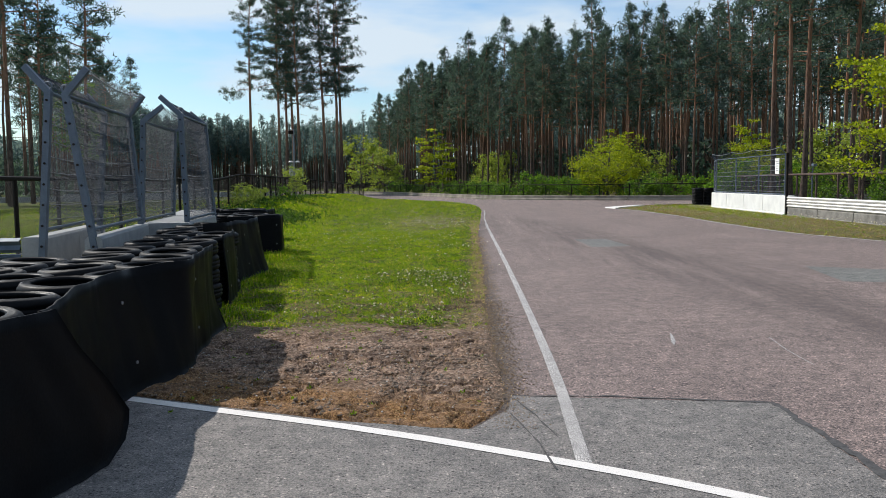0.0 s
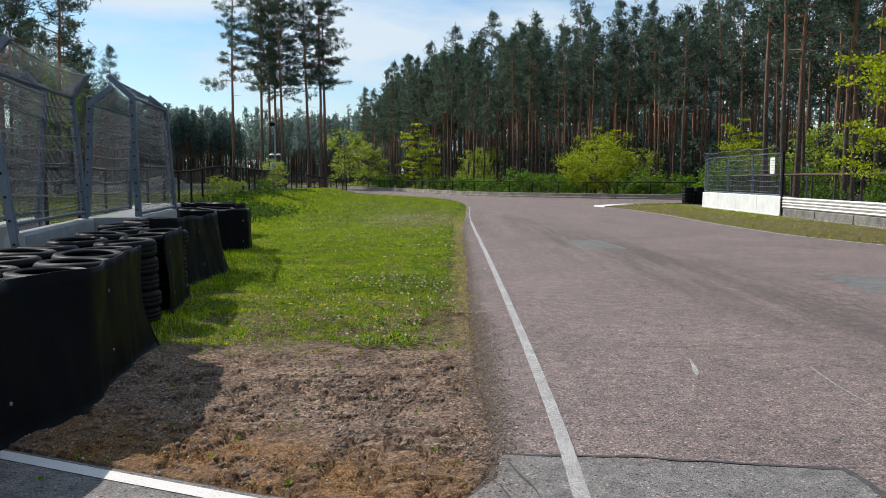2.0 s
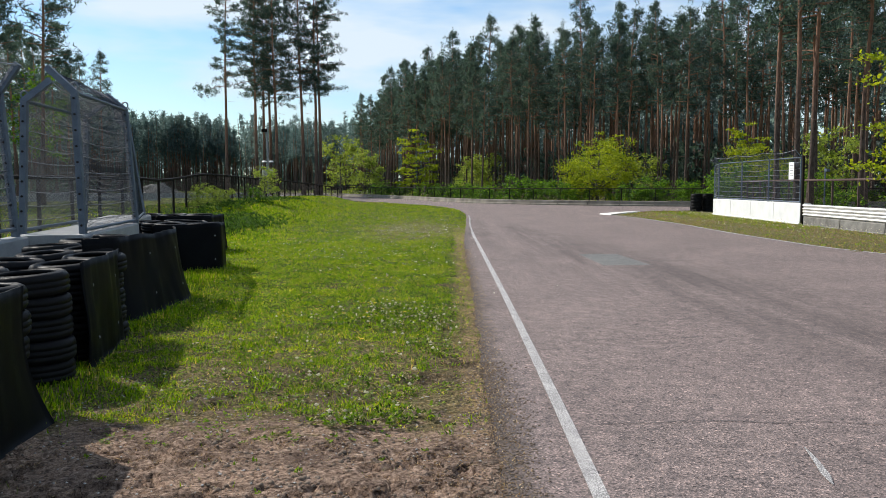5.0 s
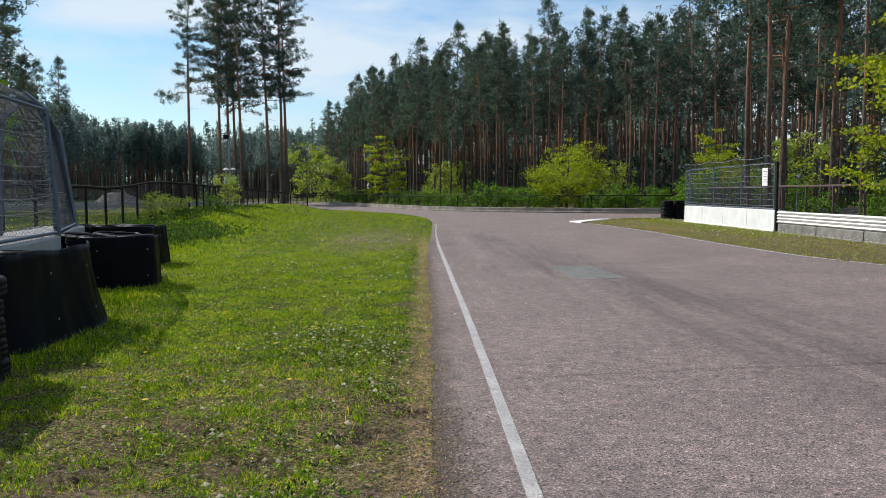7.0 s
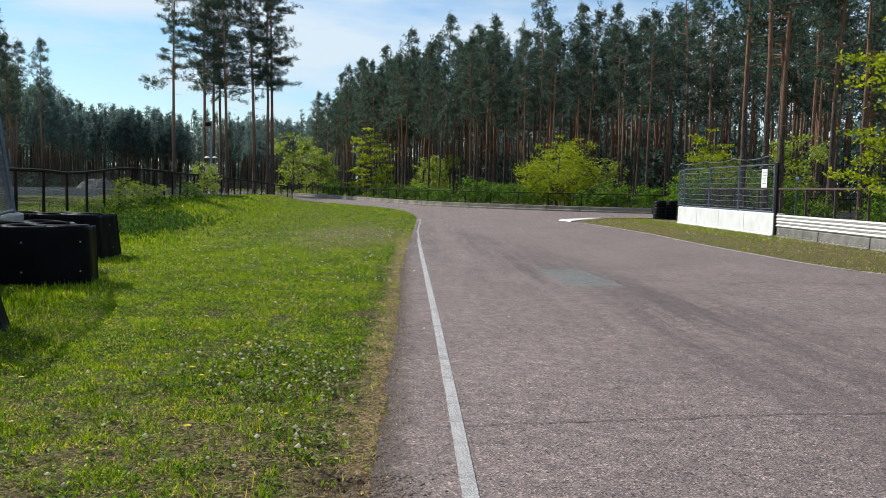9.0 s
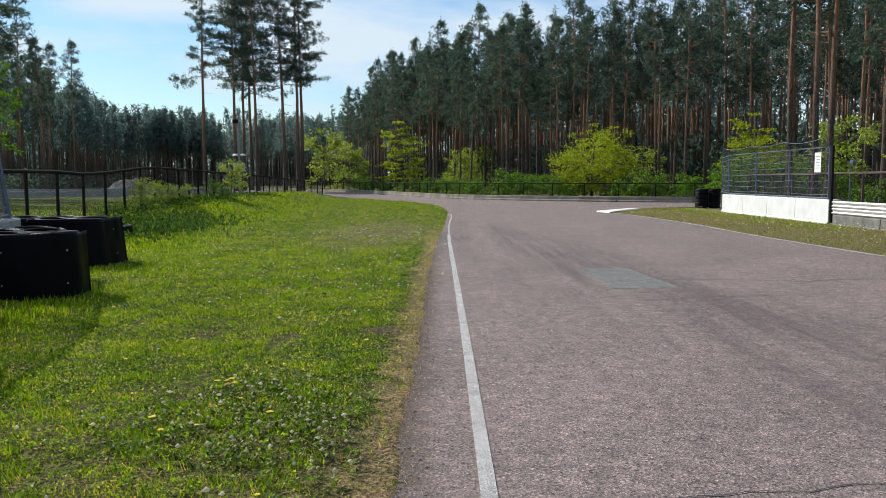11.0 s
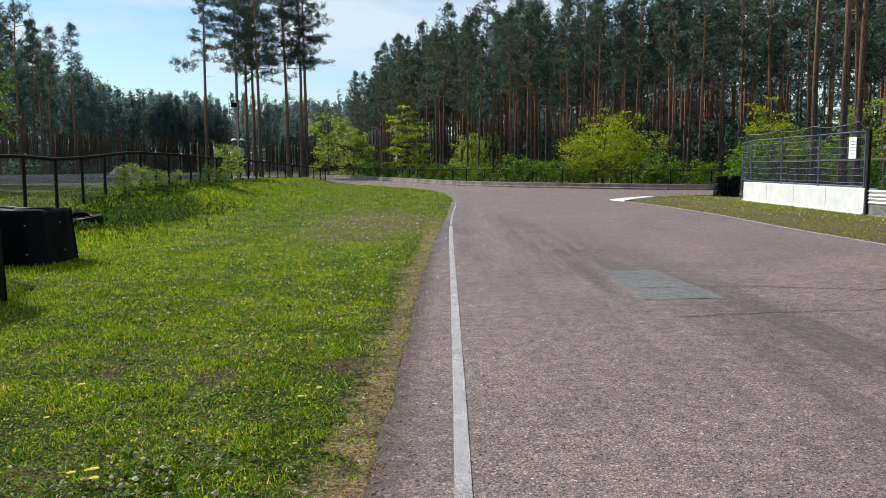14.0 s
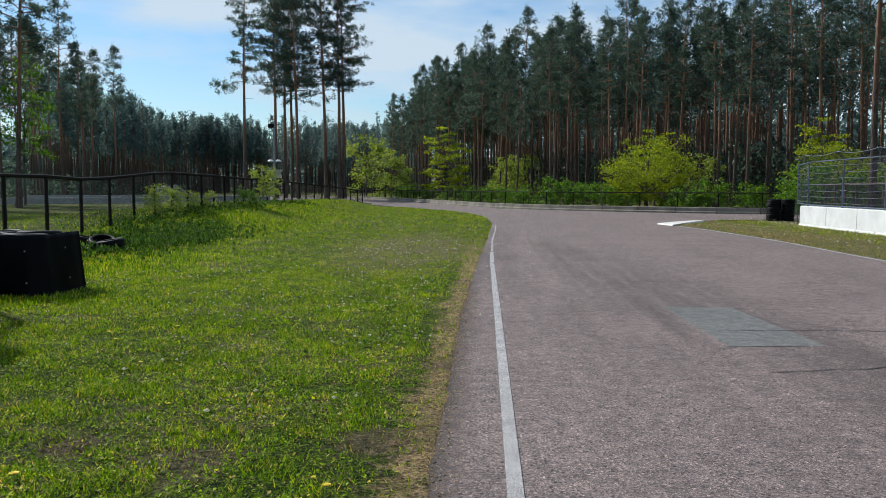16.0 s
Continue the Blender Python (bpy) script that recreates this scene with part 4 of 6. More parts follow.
p = wall_path[2:-1] + np.array([0.1, 0.35])
dark_fence(p, np.full(len(p), 1.22), 0.90, 0.16, "low dark wire fence behind the bend's wall", rail=0.028, stake=0.034)
fy = np.arange(11.2, 89.0, 2.1)
fx = np.interp(fy, [10, 34.3, 56, 62, 72, 81, 88], [-9.25, -11.3, -13.15, -13.55, -13.5, -12.8, -11.9])
fz = np.interp(fy, [20, 32.2, 34.3, 36.4, 38.5, 40.6, 42.7, 49, 55.3, 62, 72, 81, 88], [1.72, 1.77, 1.72, 1.78, 1.88, 1.99, 2.04, 2.03, 1.97, 1.94, 1.78, 1.5, 1.23])
dark_fence(np.c_[fx, fy], fz, 1.5, 0.085, "dark chain-link fence along the grass bank")
fy = np.arange(10.0, 62.0, 2.2)
dark_fence(np.c_[15.0 + 0.0 * fy + np.clip(fy - 44, 0, 99) * 0.2, fy], 1.69 + 0 * fy, 1.65, 0.10, "rusty brown chain-link fence at the forest's edge", RUST_STEEL)


def steel_rail(x0, x1, y, z):
    e = thing("steel_rail", (0, 0, 0), 0, "grey steel crash rail with a rounded end", "guard rail")
    for k in range(2):
        bm = bmesh.new()
        prof = [(0.04, -0.12), (-0.03, -0.07), (0.02, 0.0), (-0.03, 0.07), (0.04, 0.12)]
        prof = prof + [(a + 0.01, b) for a, b in prof[::-1]]
        rings = [[bm.verts.new((xx, y + a, z - 0.26 * k + b)) for a, b in prof] for xx in (x0, x1)]
        n = len(prof)
        for i in range(n):
            bm.faces.new((rings[0][i], rings[0][(i + 1) % n], rings[1][(i + 1) % n], rings[1][i]))
        bmesh.ops.recalc_face_normals(bm, faces=bm.faces)
        part("rail_beam", bm, STEEL, e)
    for xx in np.arange(x0 + 0.2, x1, 2.0):
        bm = bmesh.new()
        box(bm, xx, xx + 0.1, y + 0.05, y + 0.14, -0.1, z + 0.1, bevel=0.008)
        part("rail_post", bm, STEEL, e)
    return e


steel_rail(-8.75, -7.9, 14.0, 0.60)


# ---- tyre barrier ----
def tyre_mesh(R=0.305, hole=0.218, width=0.18, seg=16):
    """A car tyre lying flat: rounded shoulders, tread grooves, open middle."""
    prof = [(hole, 0.03), (hole - 0.012, 0.012), (hole + 0.008, 0.0), (hole + 0.035, 0.004), (0.262, -0.002), (0.288, 0.012), (0.302, 0.035), (0.305, 0.058), (0.298, 0.062), (0.298, 0.072), (0.306, 0.076), (0.306, 0.104), (0.298, 0.108), (0.298, 0.118), (0.305, 0.122), (0.302, 0.145), (0.288, 0.168), (0.262, 0.182), (hole + 0.035, 0.176), (hole + 0.008, 0.18), (hole - 0.012, 0.168), (hole, 0.15)]
    prof = [(r * R / 0.305, z * width / 0.18) for r, z in prof]
    v, f = [], []
    k = len(prof)
    for s in range(seg):
        a = math.tau * s / seg
        for i, (r, z) in enumerate(prof):
            rr = r - (0.003 if (s % 2 and 7 <= i <= 14) else 0.0)
            v.append((rr * math.cos(a), rr * math.sin(a), z))
    for s in range(seg):
        n = (s + 1) % seg
        for i in range(k - 1):
            f.append((s * k + i, n * k + i, n * k + i + 1, s * k + i + 1))
    me = bpy.data.meshes.new("tyre")
    me.from_pydata(v, [], f)
    me.polygons.foreach_set("use_smooth", np.ones(len(f), bool))
    me.materials.append(RUBBER)
    return me


TYRES = [tyre_mesh(), tyre_mesh(0.292, 0.205, 0.178), tyre_mesh(0.315, 0.225, 0.182)]
tyre_rng = random.Random(11)


def tyre_stack(x, y, height=0.88, group="tyre barrier", label="stack of worn black car tyres", z0=0.0, big=None):
    e = thing("tyre_stack", (x, y, z0), tyre_rng.uniform(0, 360), label, "tyre stack", group)
    z = 0.0
    while z < height - 0.09:
        me = TYRES[big if big is not None else tyre_rng.choice((0, 0, 1, 2))]
        h = max(c.co.z for c in me.vertices)
        tilt = 3.0 if z > 0.6 else 1.0
        share("tyre", me, e, pose(tyre_rng.uniform(-0.02, 0.02), tyre_rng.uniform(-0.02, 0.02), z, tyre_rng.uniform(-tilt, tilt), tyre_rng.uniform(-tilt, tilt), tyre_rng.uniform(0, 360)))
        z += h - 0.012
    return e


def stacks_behind(face, rows, limit=None, step=0.61, height=0.88):
    """Stacks in rows behind a face that runs away from the viewer."""
    p = resample(face, step)
    for i in range(len(p)):
        d = p[min(i + 1, len(p) - 1)] - p[max(i - 1, 0)]
        d = d / np.linalg.norm(d)
        left = np.array([-d[1], d[0]])
        for r in range(rows):
            q = p[i] + left * (0.375 + 0.57 * r) + d * (0.3 if r % 2 else 0.0)
            if limit and q[0] < limit(q[1]):
                continue
            tyre_stack(q[0] + tyre_rng.uniform(-0.02, 0.02), q[1] + tyre_rng.uniform(-0.02, 0.02), height + tyre_rng.choice((0, 0, 0, 0.0)))


def belt(bottom, top, height, label, seed, flare=0.0, sag=0.03, end_curl=0.0, wave=0.03, tail=0.0, ease=40):
    """A hanging rubber belt between a bottom path and a top path, 14 mm thick."""
    n = max(8, int(np.linalg.norm(np.diff(np.array(bottom, float), axis=0), axis=1).sum() / 0.06))
    b, t = (rounded(q, 0.01, ease) for q in (bottom, top))
    b, t = b[np.linspace(0, len(b) - 1, n).astype(int)], t[np.linspace(0, len(t) - 1, n).astype(int)]
    rows = 12
    d = np.gradient(b, axis=0)
    d /= np.linalg.norm(d, axis=1, keepdims=True)
    out = np.stack([d[:, 1], -d[:, 0]], 1)
    grid = np.zeros((rows + 1, n, 3))
    hs = np.broadcast_to(np.asarray(height, float), (2,))
    for j in range(rows + 1):
        v = j / rows
        w = b * (1 - v) + t * v
        for i in range(n):
            u = i / (n - 1)
            bulge = wave * noise.noise(Vector((i * 0.14, v * 1.1, seed))) + 0.5 * wave * noise.noise(Vector((i * 0.45, v * 2.0, seed + 4)))
            fl = flare * (1 - v) ** 3
            curl = end_curl * max(0.0, (u - 0.8) / 0.2) ** 2 * (1 - v) ** 2.5
            hh = hs[0] + (hs[1] - hs[0]) * u
            z = v * (hh + sag * noise.noise(Vector((i * 0.1, 3.0, seed + 9)))) + 0.01
            slip = tail * max(0.0, (u - 0.75) / 0.25) * float(np.interp(v, [0, 0.1, 0.25, 0.5, 0.75, 1], [0, 0.75, 1, 0.7, 0.28, 0]))
            grid[j, i] = (*(w[i] + out[i] * (bulge + fl + curl) + d[i] * slip), z)
    normal = np.c_[out, np.zeros(n)]
    back = grid - normal[None] * 0.014
    vv = np.concatenate([grid.reshape(-1, 3), back.reshape(-1, 3)])
    idx = np.arange((rows + 1) * n).reshape(rows + 1, n)
    o = (rows + 1) * n
    q = lambda a, b2, c, e: np.stack([a.ravel(), b2.ravel(), c.ravel(), e.ravel()], 1)
    f = [q(idx[:-1, :-1], idx[:-1, 1:], idx[1:, 1:], idx[1:, :-1])]
    f.append(f[0][:, ::-1] + o)
    for line in (idx[0], idx[-1], idx[:, 0], idx[:, -1]):
        f.append(np.stack([line[:-1], line[1:], line[1:] + o, line[:-1] + o], 1))
    e = thing("rubber_belt", (0, 0, 0), 0, label, "rubber belt", "tyre barrier")
    raw("belt_sheet", vv, np.concatenate(f), BELT, e, smooth=True)
    k = 0
    for i in range(5, n - 4, max(12, n // 3)):
        for j in (3, 9):
            k += 1
            c = grid[j, i]
            bm = bmesh.new()
            nn = Vector(normal[i])
            bar(bm, Vector(c) - nn * 0.002, Vector(c) + nn * 0.006, 0.013, 8)
            part("washer", bm, WIRE, e, "pale metal washer")
    return e


def behind_blocks(y):
    return np.interp(y, [0, 10.0, 15.1, 15.3, 22.9], [-5.1, -4.75, -5.95, -5.25, -6.65])


stacks_behind([(-2.80, 1.8), (-2.84, 4.2), (-2.96, 5.1), (-3.17, 6.1), (-3.2, 6.7), (-3.04, 7.45), (-3.10, 8.1), (-3.26, 8.9), (-3.42, 9.5)], 4, behind_blocks)
stacks_behind([(-3.50, 9.95), (-3.85, 12.6)], 4, behind_blocks, height=0.86)
stacks_behind([(-4.28, 13.5), (-4.36, 15.45)], 2, behind_blocks, height=0.92)
for row in range(3):
    for along in (0.3, 0.88):
        a, b = along - 0.21 * row, 0.33 + 0.55 * row
        tyre_stack(-5.88 + 0.94 * a - 0.33 * b, 18.75 + 0.33 * a + 0.94 * b, 0.88)
for k in range(3):
    tyre_stack(-6.45 - 0.6 * k, 23.15 + 0.05 * k, 0.86)
    tyre_stack(-6.6 - 0.6 * k, 23.75 + 0.05 * k, 0.86)
B_LABEL = "black rubber belt hung in front of tyre stacks"
belt([(-2.74, 1.2), (-2.74, 2.2), (-2.74, 3.5), (-2.72, 4.7), (-2.66, 5.28)], [(-2.80, 1.2), (-2.80, 2.4), (-2.82, 4.0), (-2.78, 4.7), (-2.72, 5.0)], 0.92, B_LABEL, 1.0, end_curl=0.05, tail=0.38)
belt([(-2.86, 5.1), (-3.06, 6.0), (-3.14, 6.5), (-3.08, 6.95), (-2.98, 7.35), (-2.98, 7.8), (-3.08, 8.05), (-3.2, 8.8), (-3.3, 9.2), (-3.44, 9.55)], [(-2.82, 5.0), (-3.08, 6.0), (-3.20, 6.6), (-3.23, 7.15), (-3.10, 7.34), (-2.98, 7.6), (-2.98, 7.85), (-3.08, 8.2), (-3.20, 8.95), (-3.30, 9.4)], (0.90, 0.92), B_LABEL, 2.0, flare=0.02, wave=0.03, end_curl=0.19, ease=14)
belt([(-3.66, 11.1), (-3.78, 11.9), (-3.98, 12.7)], [(-3.70, 11.1), (-3.82, 11.9), (-4.02, 12.7)], 0.90, B_LABEL, 3.0, wave=0.04)
belt([(-4.55, 13.15), (-4.26, 13.5), (-4.24, 14.5), (-4.22, 15.45), (-4.35, 15.75)], [(-4.62, 13.15), (-4.34, 13.5), (-4.34, 14.5), (-4.36, 15.4), (-4.5, 15.7)], 0.95, B_LABEL, 4.0, flare=0.05, wave=0.04)
belt([(-5.92, 18.78), (-5.4, 18.86), (-4.95, 19.02), (-4.82, 19.2), (-4.88, 19.7)], [(-5.92, 18.80), (-5.4, 18.88), (-4.96, 19.04), (-4.83, 19.2), (-4.90, 19.7)], 0.835, B_LABEL, 5.0, wave=0.02, sag=0.015)
belt([(-7.32, 22.83), (-6.9, 22.8), (-6.18, 22.75), (-6.02, 22.95), (-6.0, 23.9)], [(-7.32, 22.85), (-6.9, 22.82), (-6.24, 22.77), (-6.10, 22.95), (-6.07, 23.9)], 0.845, B_LABEL, 6.0, wave=0.02, flare=0.02)
for x, y in ((13.45, 52.3), (14.15, 52.4), (13.8, 52.9)):
    tyre_stack(x, y, 1.05, "tyre stacks by the wall", z0=-0.07, big=2)
for x, y, rx, ry in ((-9.0, 30.7, 18, 10), (-9.5, 30.9, -6, 14), (-8.6, 30.3, 4, -8)):
    e = thing("old_tyre", (x, y, float(land(x, y)) + 0.12), 0, "discarded tyre lying in rank grass", "tyre", "discarded tyres")
    share("tyre", TYRES[0], e, pose(0, 0, 0, rx, ry, 0))


def plastic_bag(x, y, z):
    """A crumpled bag."""
    bm = bmesh.new()
    bmesh.ops.create_icosphere(bm, subdivisions=3, radius=0.11)
    for v in bm.verts:
        n = noise.noise(v.co * 16) * 0.45 + noise.noise(v.co * 40) * 0.25
        v.co = Vector((v.co.x * 1.3, v.co.y, v.co.z * 0.55)) * (1 + n)
    e = thing("plastic_bag", (x, y, z), 30, "crumpled white plastic bag lying on tyres", "plastic bag")
    part("bag_skin", bm, PAPER, e)


plastic_bag(-3.17, 4.95, 0.97)


# ---- the field beyond the left-hand fence ----
def field_road():
    """A pale stretch of the track on the field's other side."""
    p = rounded([(-95.0, 70.0), (-62.0, 84.0), (-40.0, 96.0), (-28.0, 108.0), (-22.0, 122.0)], 1.0, 10)
    d = np.gradient(p, axis=0)
    d /= np.linalg.norm(d, axis=1, keepdims=True)
    s = np.stack([d[:, 1], -d[:, 0]], 1)
    rows = []
    for k in (-3.5, -1.2, 1.2, 3.5):
        q = p + s * k
        rows.append(np.c_[q, land(q[:, 0], q[:, 1]) + 0.05])
    v = np.concatenate(rows)
    n = len(p)
    i = np.arange(n - 1)
    f = np.concatenate([np.stack([r * n + i, (r + 1) * n + i, (r + 1) * n + i + 1, r * n + i + 1], 1) for r in range(3)])
    return tagged(raw("road_far_side", v, f, ASPHALT_GREY), "pale far stretch of the kart track across the field", "road", kind="structure")


field_road()
for a, b, n, high in (((-62.0, 66.0), (-27.0, 79.0), 13, 0.55), ((-44.0, 88.0), (-24.0, 101.0), 8, 0.62)):
    t = math.degrees(math.atan2(-(b[0] - a[0]), b[1] - a[1]))
    L = math.hypot(b[0] - a[0], b[1] - a[1]) / n
    for k in range(n):
        x, y = a[0] + (b[0] - a[0]) * k / n, a[1] + (b[1] - a[1]) * k / n
        concrete_block((x, y, float(land(x, y)) - 0.05), t, L, 0.5, high, "grey concrete barrier block across the field", CONCRETE)


def gravel_heap(x, y, wide, high):
    """A loose cone of gravel with a rough skin."""
    bm = bmesh.new()
    bmesh.ops.create_grid(bm, x_segments=40, y_segments=40, size=1.0)
    for v in bm.verts:
        r = math.hypot(v.co.x, v.co.y)
        lift = max(0.0, 1 - r) ** 0.9 + 0.35 * max(0.0, 1 - math.hypot(v.co.x + 0.55, v.co.y) / 0.45)
        v.co = Vector((v.co.x * wide / 2, v.co.y * wide * 0.35, high * lift * (1 + 0.12 * noise.noise(v.co * 5)) + 0.04 * noise.noise(v.co * 23) - 0.06))
    e = thing("gravel_heap", (x, y, float(land(x, y))), 12, "heap of pale grey gravel on the field", "gravel")
    part("heap", bm, CONCRETE_OLD, e)


gravel_heap(-36.5, 106.0, 7.0, 1.9)


# ---- lamp mast behind the bank ----
def lamp_mast(x, y):
    """A slim grey mast with a floodlight, two small hooded lamps and two switch boxes."""
    e = thing("lamp_mast", (x, y, float(land(x, y)) - 0.1), 20, "slim grey mast with a floodlight and two pale switch boxes", "lamp post")
    bm = bmesh.new()
    bar(bm, (0, 0, 0), (0, 0, 5.6), 0.075, 10)
    part("mast", bm, WIRE, e)
    bm = bmesh.new()
    box(bm, -0.42, -0.02, -0.16, 0.12, 5.22, 5.50, bevel=0.03)
    lamp = part("floodlight", bm, BLACK_STEEL, e, "dark floodlight housing")
    bm = bmesh.new()
    bar(bm, (-0.2, 0.0, 5.2), (0.0, 0.0, 5.05), 0.02, 6)
    part("bracket", bm, STEEL, lamp)
    for sx in (-1, 1):
        bm = bmesh.new()
        box(bm, min(sx * 0.09, sx * 0.42), max(sx * 0.09, sx * 0.42), -0.12, 0.12, 1.72, 2.28, bevel=0.02)
        cab = part("switch_box", bm, CONCRETE, e, "pale grey switch box")
        bm = bmesh.new()
        box(bm, sx * 0.26 - 0.02, sx * 0.26 + 0.02, -0.14, -0.121, 1.95, 2.05)
        part("latch", bm, BLACK_STEEL, cab)
        bm = bmesh.new()
        bar(bm, (sx * 0.05, 0, 2.78), (sx * 0.3, 0, 2.88), 0.02, 6)
        arm = part("lamp_arm", bm, STEEL, e)
        bm = bmesh.new()
        bmesh.ops.create_cone(bm, cap_ends=True, segments=14, radius1=0.24, radius2=0.09, depth=0.13, matrix=Matrix.Translation((sx * 0.27, 0, 2.93)))
        part("lamp_hood", bm, RAIL_WHITE, arm, "small white lamp hood")


lamp_mast(-15.25, 70.0)


# ---- trees ----
def tapered(path, radii, sides):
    """A tube along a path: vertices and quads."""
    path = np.asarray(path, float)
    d = np.gradient(path, axis=0)
    d /= np.linalg.norm(d, axis=1, keepdims=True) + 1e-9
    ref = np.where(np.abs(d[:, 2:3]) > 0.8, [[1.0, 0, 0]], [[0, 0, 1.0]])
    s = np.cross(d, ref)
    s /= np.linalg.norm(s, axis=1, keepdims=True) + 1e-9
    u = np.cross(s, d)
    a = np.linspace(0, math.tau, sides, endpoint=False)
    v = path[:, None] + np.asarray(radii)[:, None, None] * (np.cos(a)[None, :, None] * s[:, None] + np.sin(a)[None, :, None] * u[:, None])
    n = len(path)
    i, k = np.meshgrid(np.arange(n - 1), np.arange(sides), indexing="ij")
    k2 = (k + 1) % sides
    f = np.stack([i * sides + k, i * sides + k2, (i + 1) * sides + k2, (i + 1) * sides + k], -1).reshape(-1, 4)
    return v.reshape(-1, 3), f


def joined(chunks):
    vs, fs, o = [], [], 0
    for v, f in chunks:
        vs.append(v)
        fs.append(f + o)
        o += len(v)
    return np.concatenate(vs), np.concatenate(fs)


def sprays(centres, rng, count, length, width, up=0.3, flat=1.0):
    """Tufts of slim triangles round each centre."""
    c = np.repeat(np.asarray(centres, float), count, axis=0)
    d = rng.normal(size=c.shape)
    d[:, 2] = d[:, 2] * flat + up
    d /= np.linalg.norm(d, axis=1, keepdims=True)
    s = np.cross(d, rng.normal(size=c.shape))
    s /= np.linalg.norm(s, axis=1, keepdims=True)
    ln = length * rng.uniform(0.6, 1.2, (len(c), 1))
    w = width * rng.uniform(0.6, 1.3, (len(c), 1))
    c = c + rng.normal(size=c.shape) * length * 0.42
    v = np.stack([c - s * w * 0.5, c + s * w * 0.5, c + d * ln], 1)
    return v.reshape(-1, 3), np.arange(len(v) * 3).reshape(-1, 3)


def pine_parts(seed, H, base, wide, limbs, per=5, tuft=16, sides=6, r0=0.2, size=0.38, stubs=8, low_limb=None):
    """Trunk with limbs, and a crown of needle tufts."""
    rng = np.random.default_rng(seed)
    n = 9
    zs = np.linspace(0, H, n)
    bend = rng.normal(0, 0.10, (n, 2)).cumsum(0) * np.linspace(0, 1, n)[:, None]
    path = np.c_[bend, zs]
    rad = r0 * (1 - 0.86 * (zs / H) ** 1.1)
    rad[0] *= 1.35
    wood = [tapered(path, rad, sides)]
    tufts = []
    for k in range(limbs):
        u = (k + rng.uniform(0, 1)) / limbs
        z = H * (base + (0.985 - base) * u)
        reach = wide * (0.12 + 1.12 * math.sin(min(1.0, (1 - u) * 1.2 + 0.06) * math.pi * 0.6)) * rng.uniform(0.5, 1.2)
        a = rng.uniform(0, math.tau)
        p0 = np.array([np.interp(z, zs, path[:, 0]), np.interp(z, zs, path[:, 1]), z])
        way = np.array([math.cos(a), math.sin(a), 0])
        rise = rng.uniform(-0.12, 0.35) + 0.5 * u
        pts = [p0 + way * reach * t + np.array([0, 0, reach * (rise * t - 0.25 * t * t + 0.12 * t ** 3)]) for t in (0, 0.35, 0.7, 1.0)]
        wood.append(tapered(pts, [0.055 * (1 - 0.6 * u), 0.04 * (1 - 0.5 * u), 0.025, 0.012], 4))
        for t in np.linspace(0.42, 1.02, per):
            q = np.array(pts[0]) * 0 + [np.interp(t, (0, 0.35, 0.7, 1.0), [p[i] for p in pts]) for i in range(3)]
            side = np.array([-way[1], way[0], 0])
            tufts.append(q + side * rng.normal(0, 0.15 * reach) * (1.1 - t * 0.6) + rng.normal(0, 0.12, 3))
    if low_limb:
        z, reach = low_limb
        p0 = np.array([np.interp(z, zs, path[:, 0]), np.interp(z, zs, path[:, 1]), z])
        tip = p0 + np.array([-reach, 0.2, -0.5])
        wood.append(tapered([p0, (p0 + tip) / 2 + np.array([0, 0, 0.2]), tip], [0.06, 0.04, 0.02], 4))
        tufts += [tip + rng.normal(0, 1, 3) * np.array([0.75, 0.6, 0.45]) for _ in range(40)]
    for k in range(stubs):
        z = H * rng.uniform(0.18, base)
        a = rng.uniform(0, math.tau)
        ln = rng.uniform(0.4, 1.6)
        p0 = np.array([np.interp(z, zs, path[:, 0]), np.interp(z, zs, path[:, 1]), z])
        wood.append(tapered([p0, p0 + np.array([math.cos(a) * ln, math.sin(a) * ln, rng.uniform(-0.3, 0.2)])], [0.022, 0.008], 3))
    top = np.array([path[-1, 0], path[-1, 1], H])
    tufts += [top + rng.normal(0, 1, 3) * np.array([0.14, 0.14, 0.4]) for _ in range(6)]
    return joined(wood), sprays(tufts, rng, tuft, size, size * 0.24)


def pine(name, seed, label, **kw):
    (wv, wf), (cv, cf) = pine_parts(seed, **kw)
    e = thing(name, (0, 0, 0), 0, label, "tree", "pine forest")
    raw("trunk", wv, wf, PINE_BARK, e, smooth=True)
    raw("crown", cv, cf, NEEDLES, e)
    return e


PINE_LABEL = "tall Scots pine with orange upper bark and dark needles"
pine_kinds = [pine("pine_tree", 20 + k, PINE_LABEL, H=h, base=b, wide=w, limbs=m, r0=r) for k, (h, b, w, m, r) in enumerate([(21.0, 0.55, 1.6, 36, 0.17), (20.0, 0.50, 1.75, 42, 0.18), (21.8, 0.60, 1.5, 34, 0.16), (19.0, 0.46, 1.6, 42, 0.15), (20.6, 0.55, 1.4, 36, 0.17), (18.0, 0.52, 1.3, 34, 0.13)])]
wood_rng = random.Random(4)


def plant(kinds, x, y, scale=1.0):
    k = wood_rng.choice(kinds)
    z = float(land(x, y)) - 0.05
    s = scale * wood_rng.uniform(0.9, 1.07)
    return copy_thing(k, pose(x, y, z, wood_rng.uniform(-1.2, 1.2), wood_rng.uniform(-1.2, 1.2), wood_rng.uniform(0, 360)) @ Matrix.Diagonal((s, s, s, 1)))


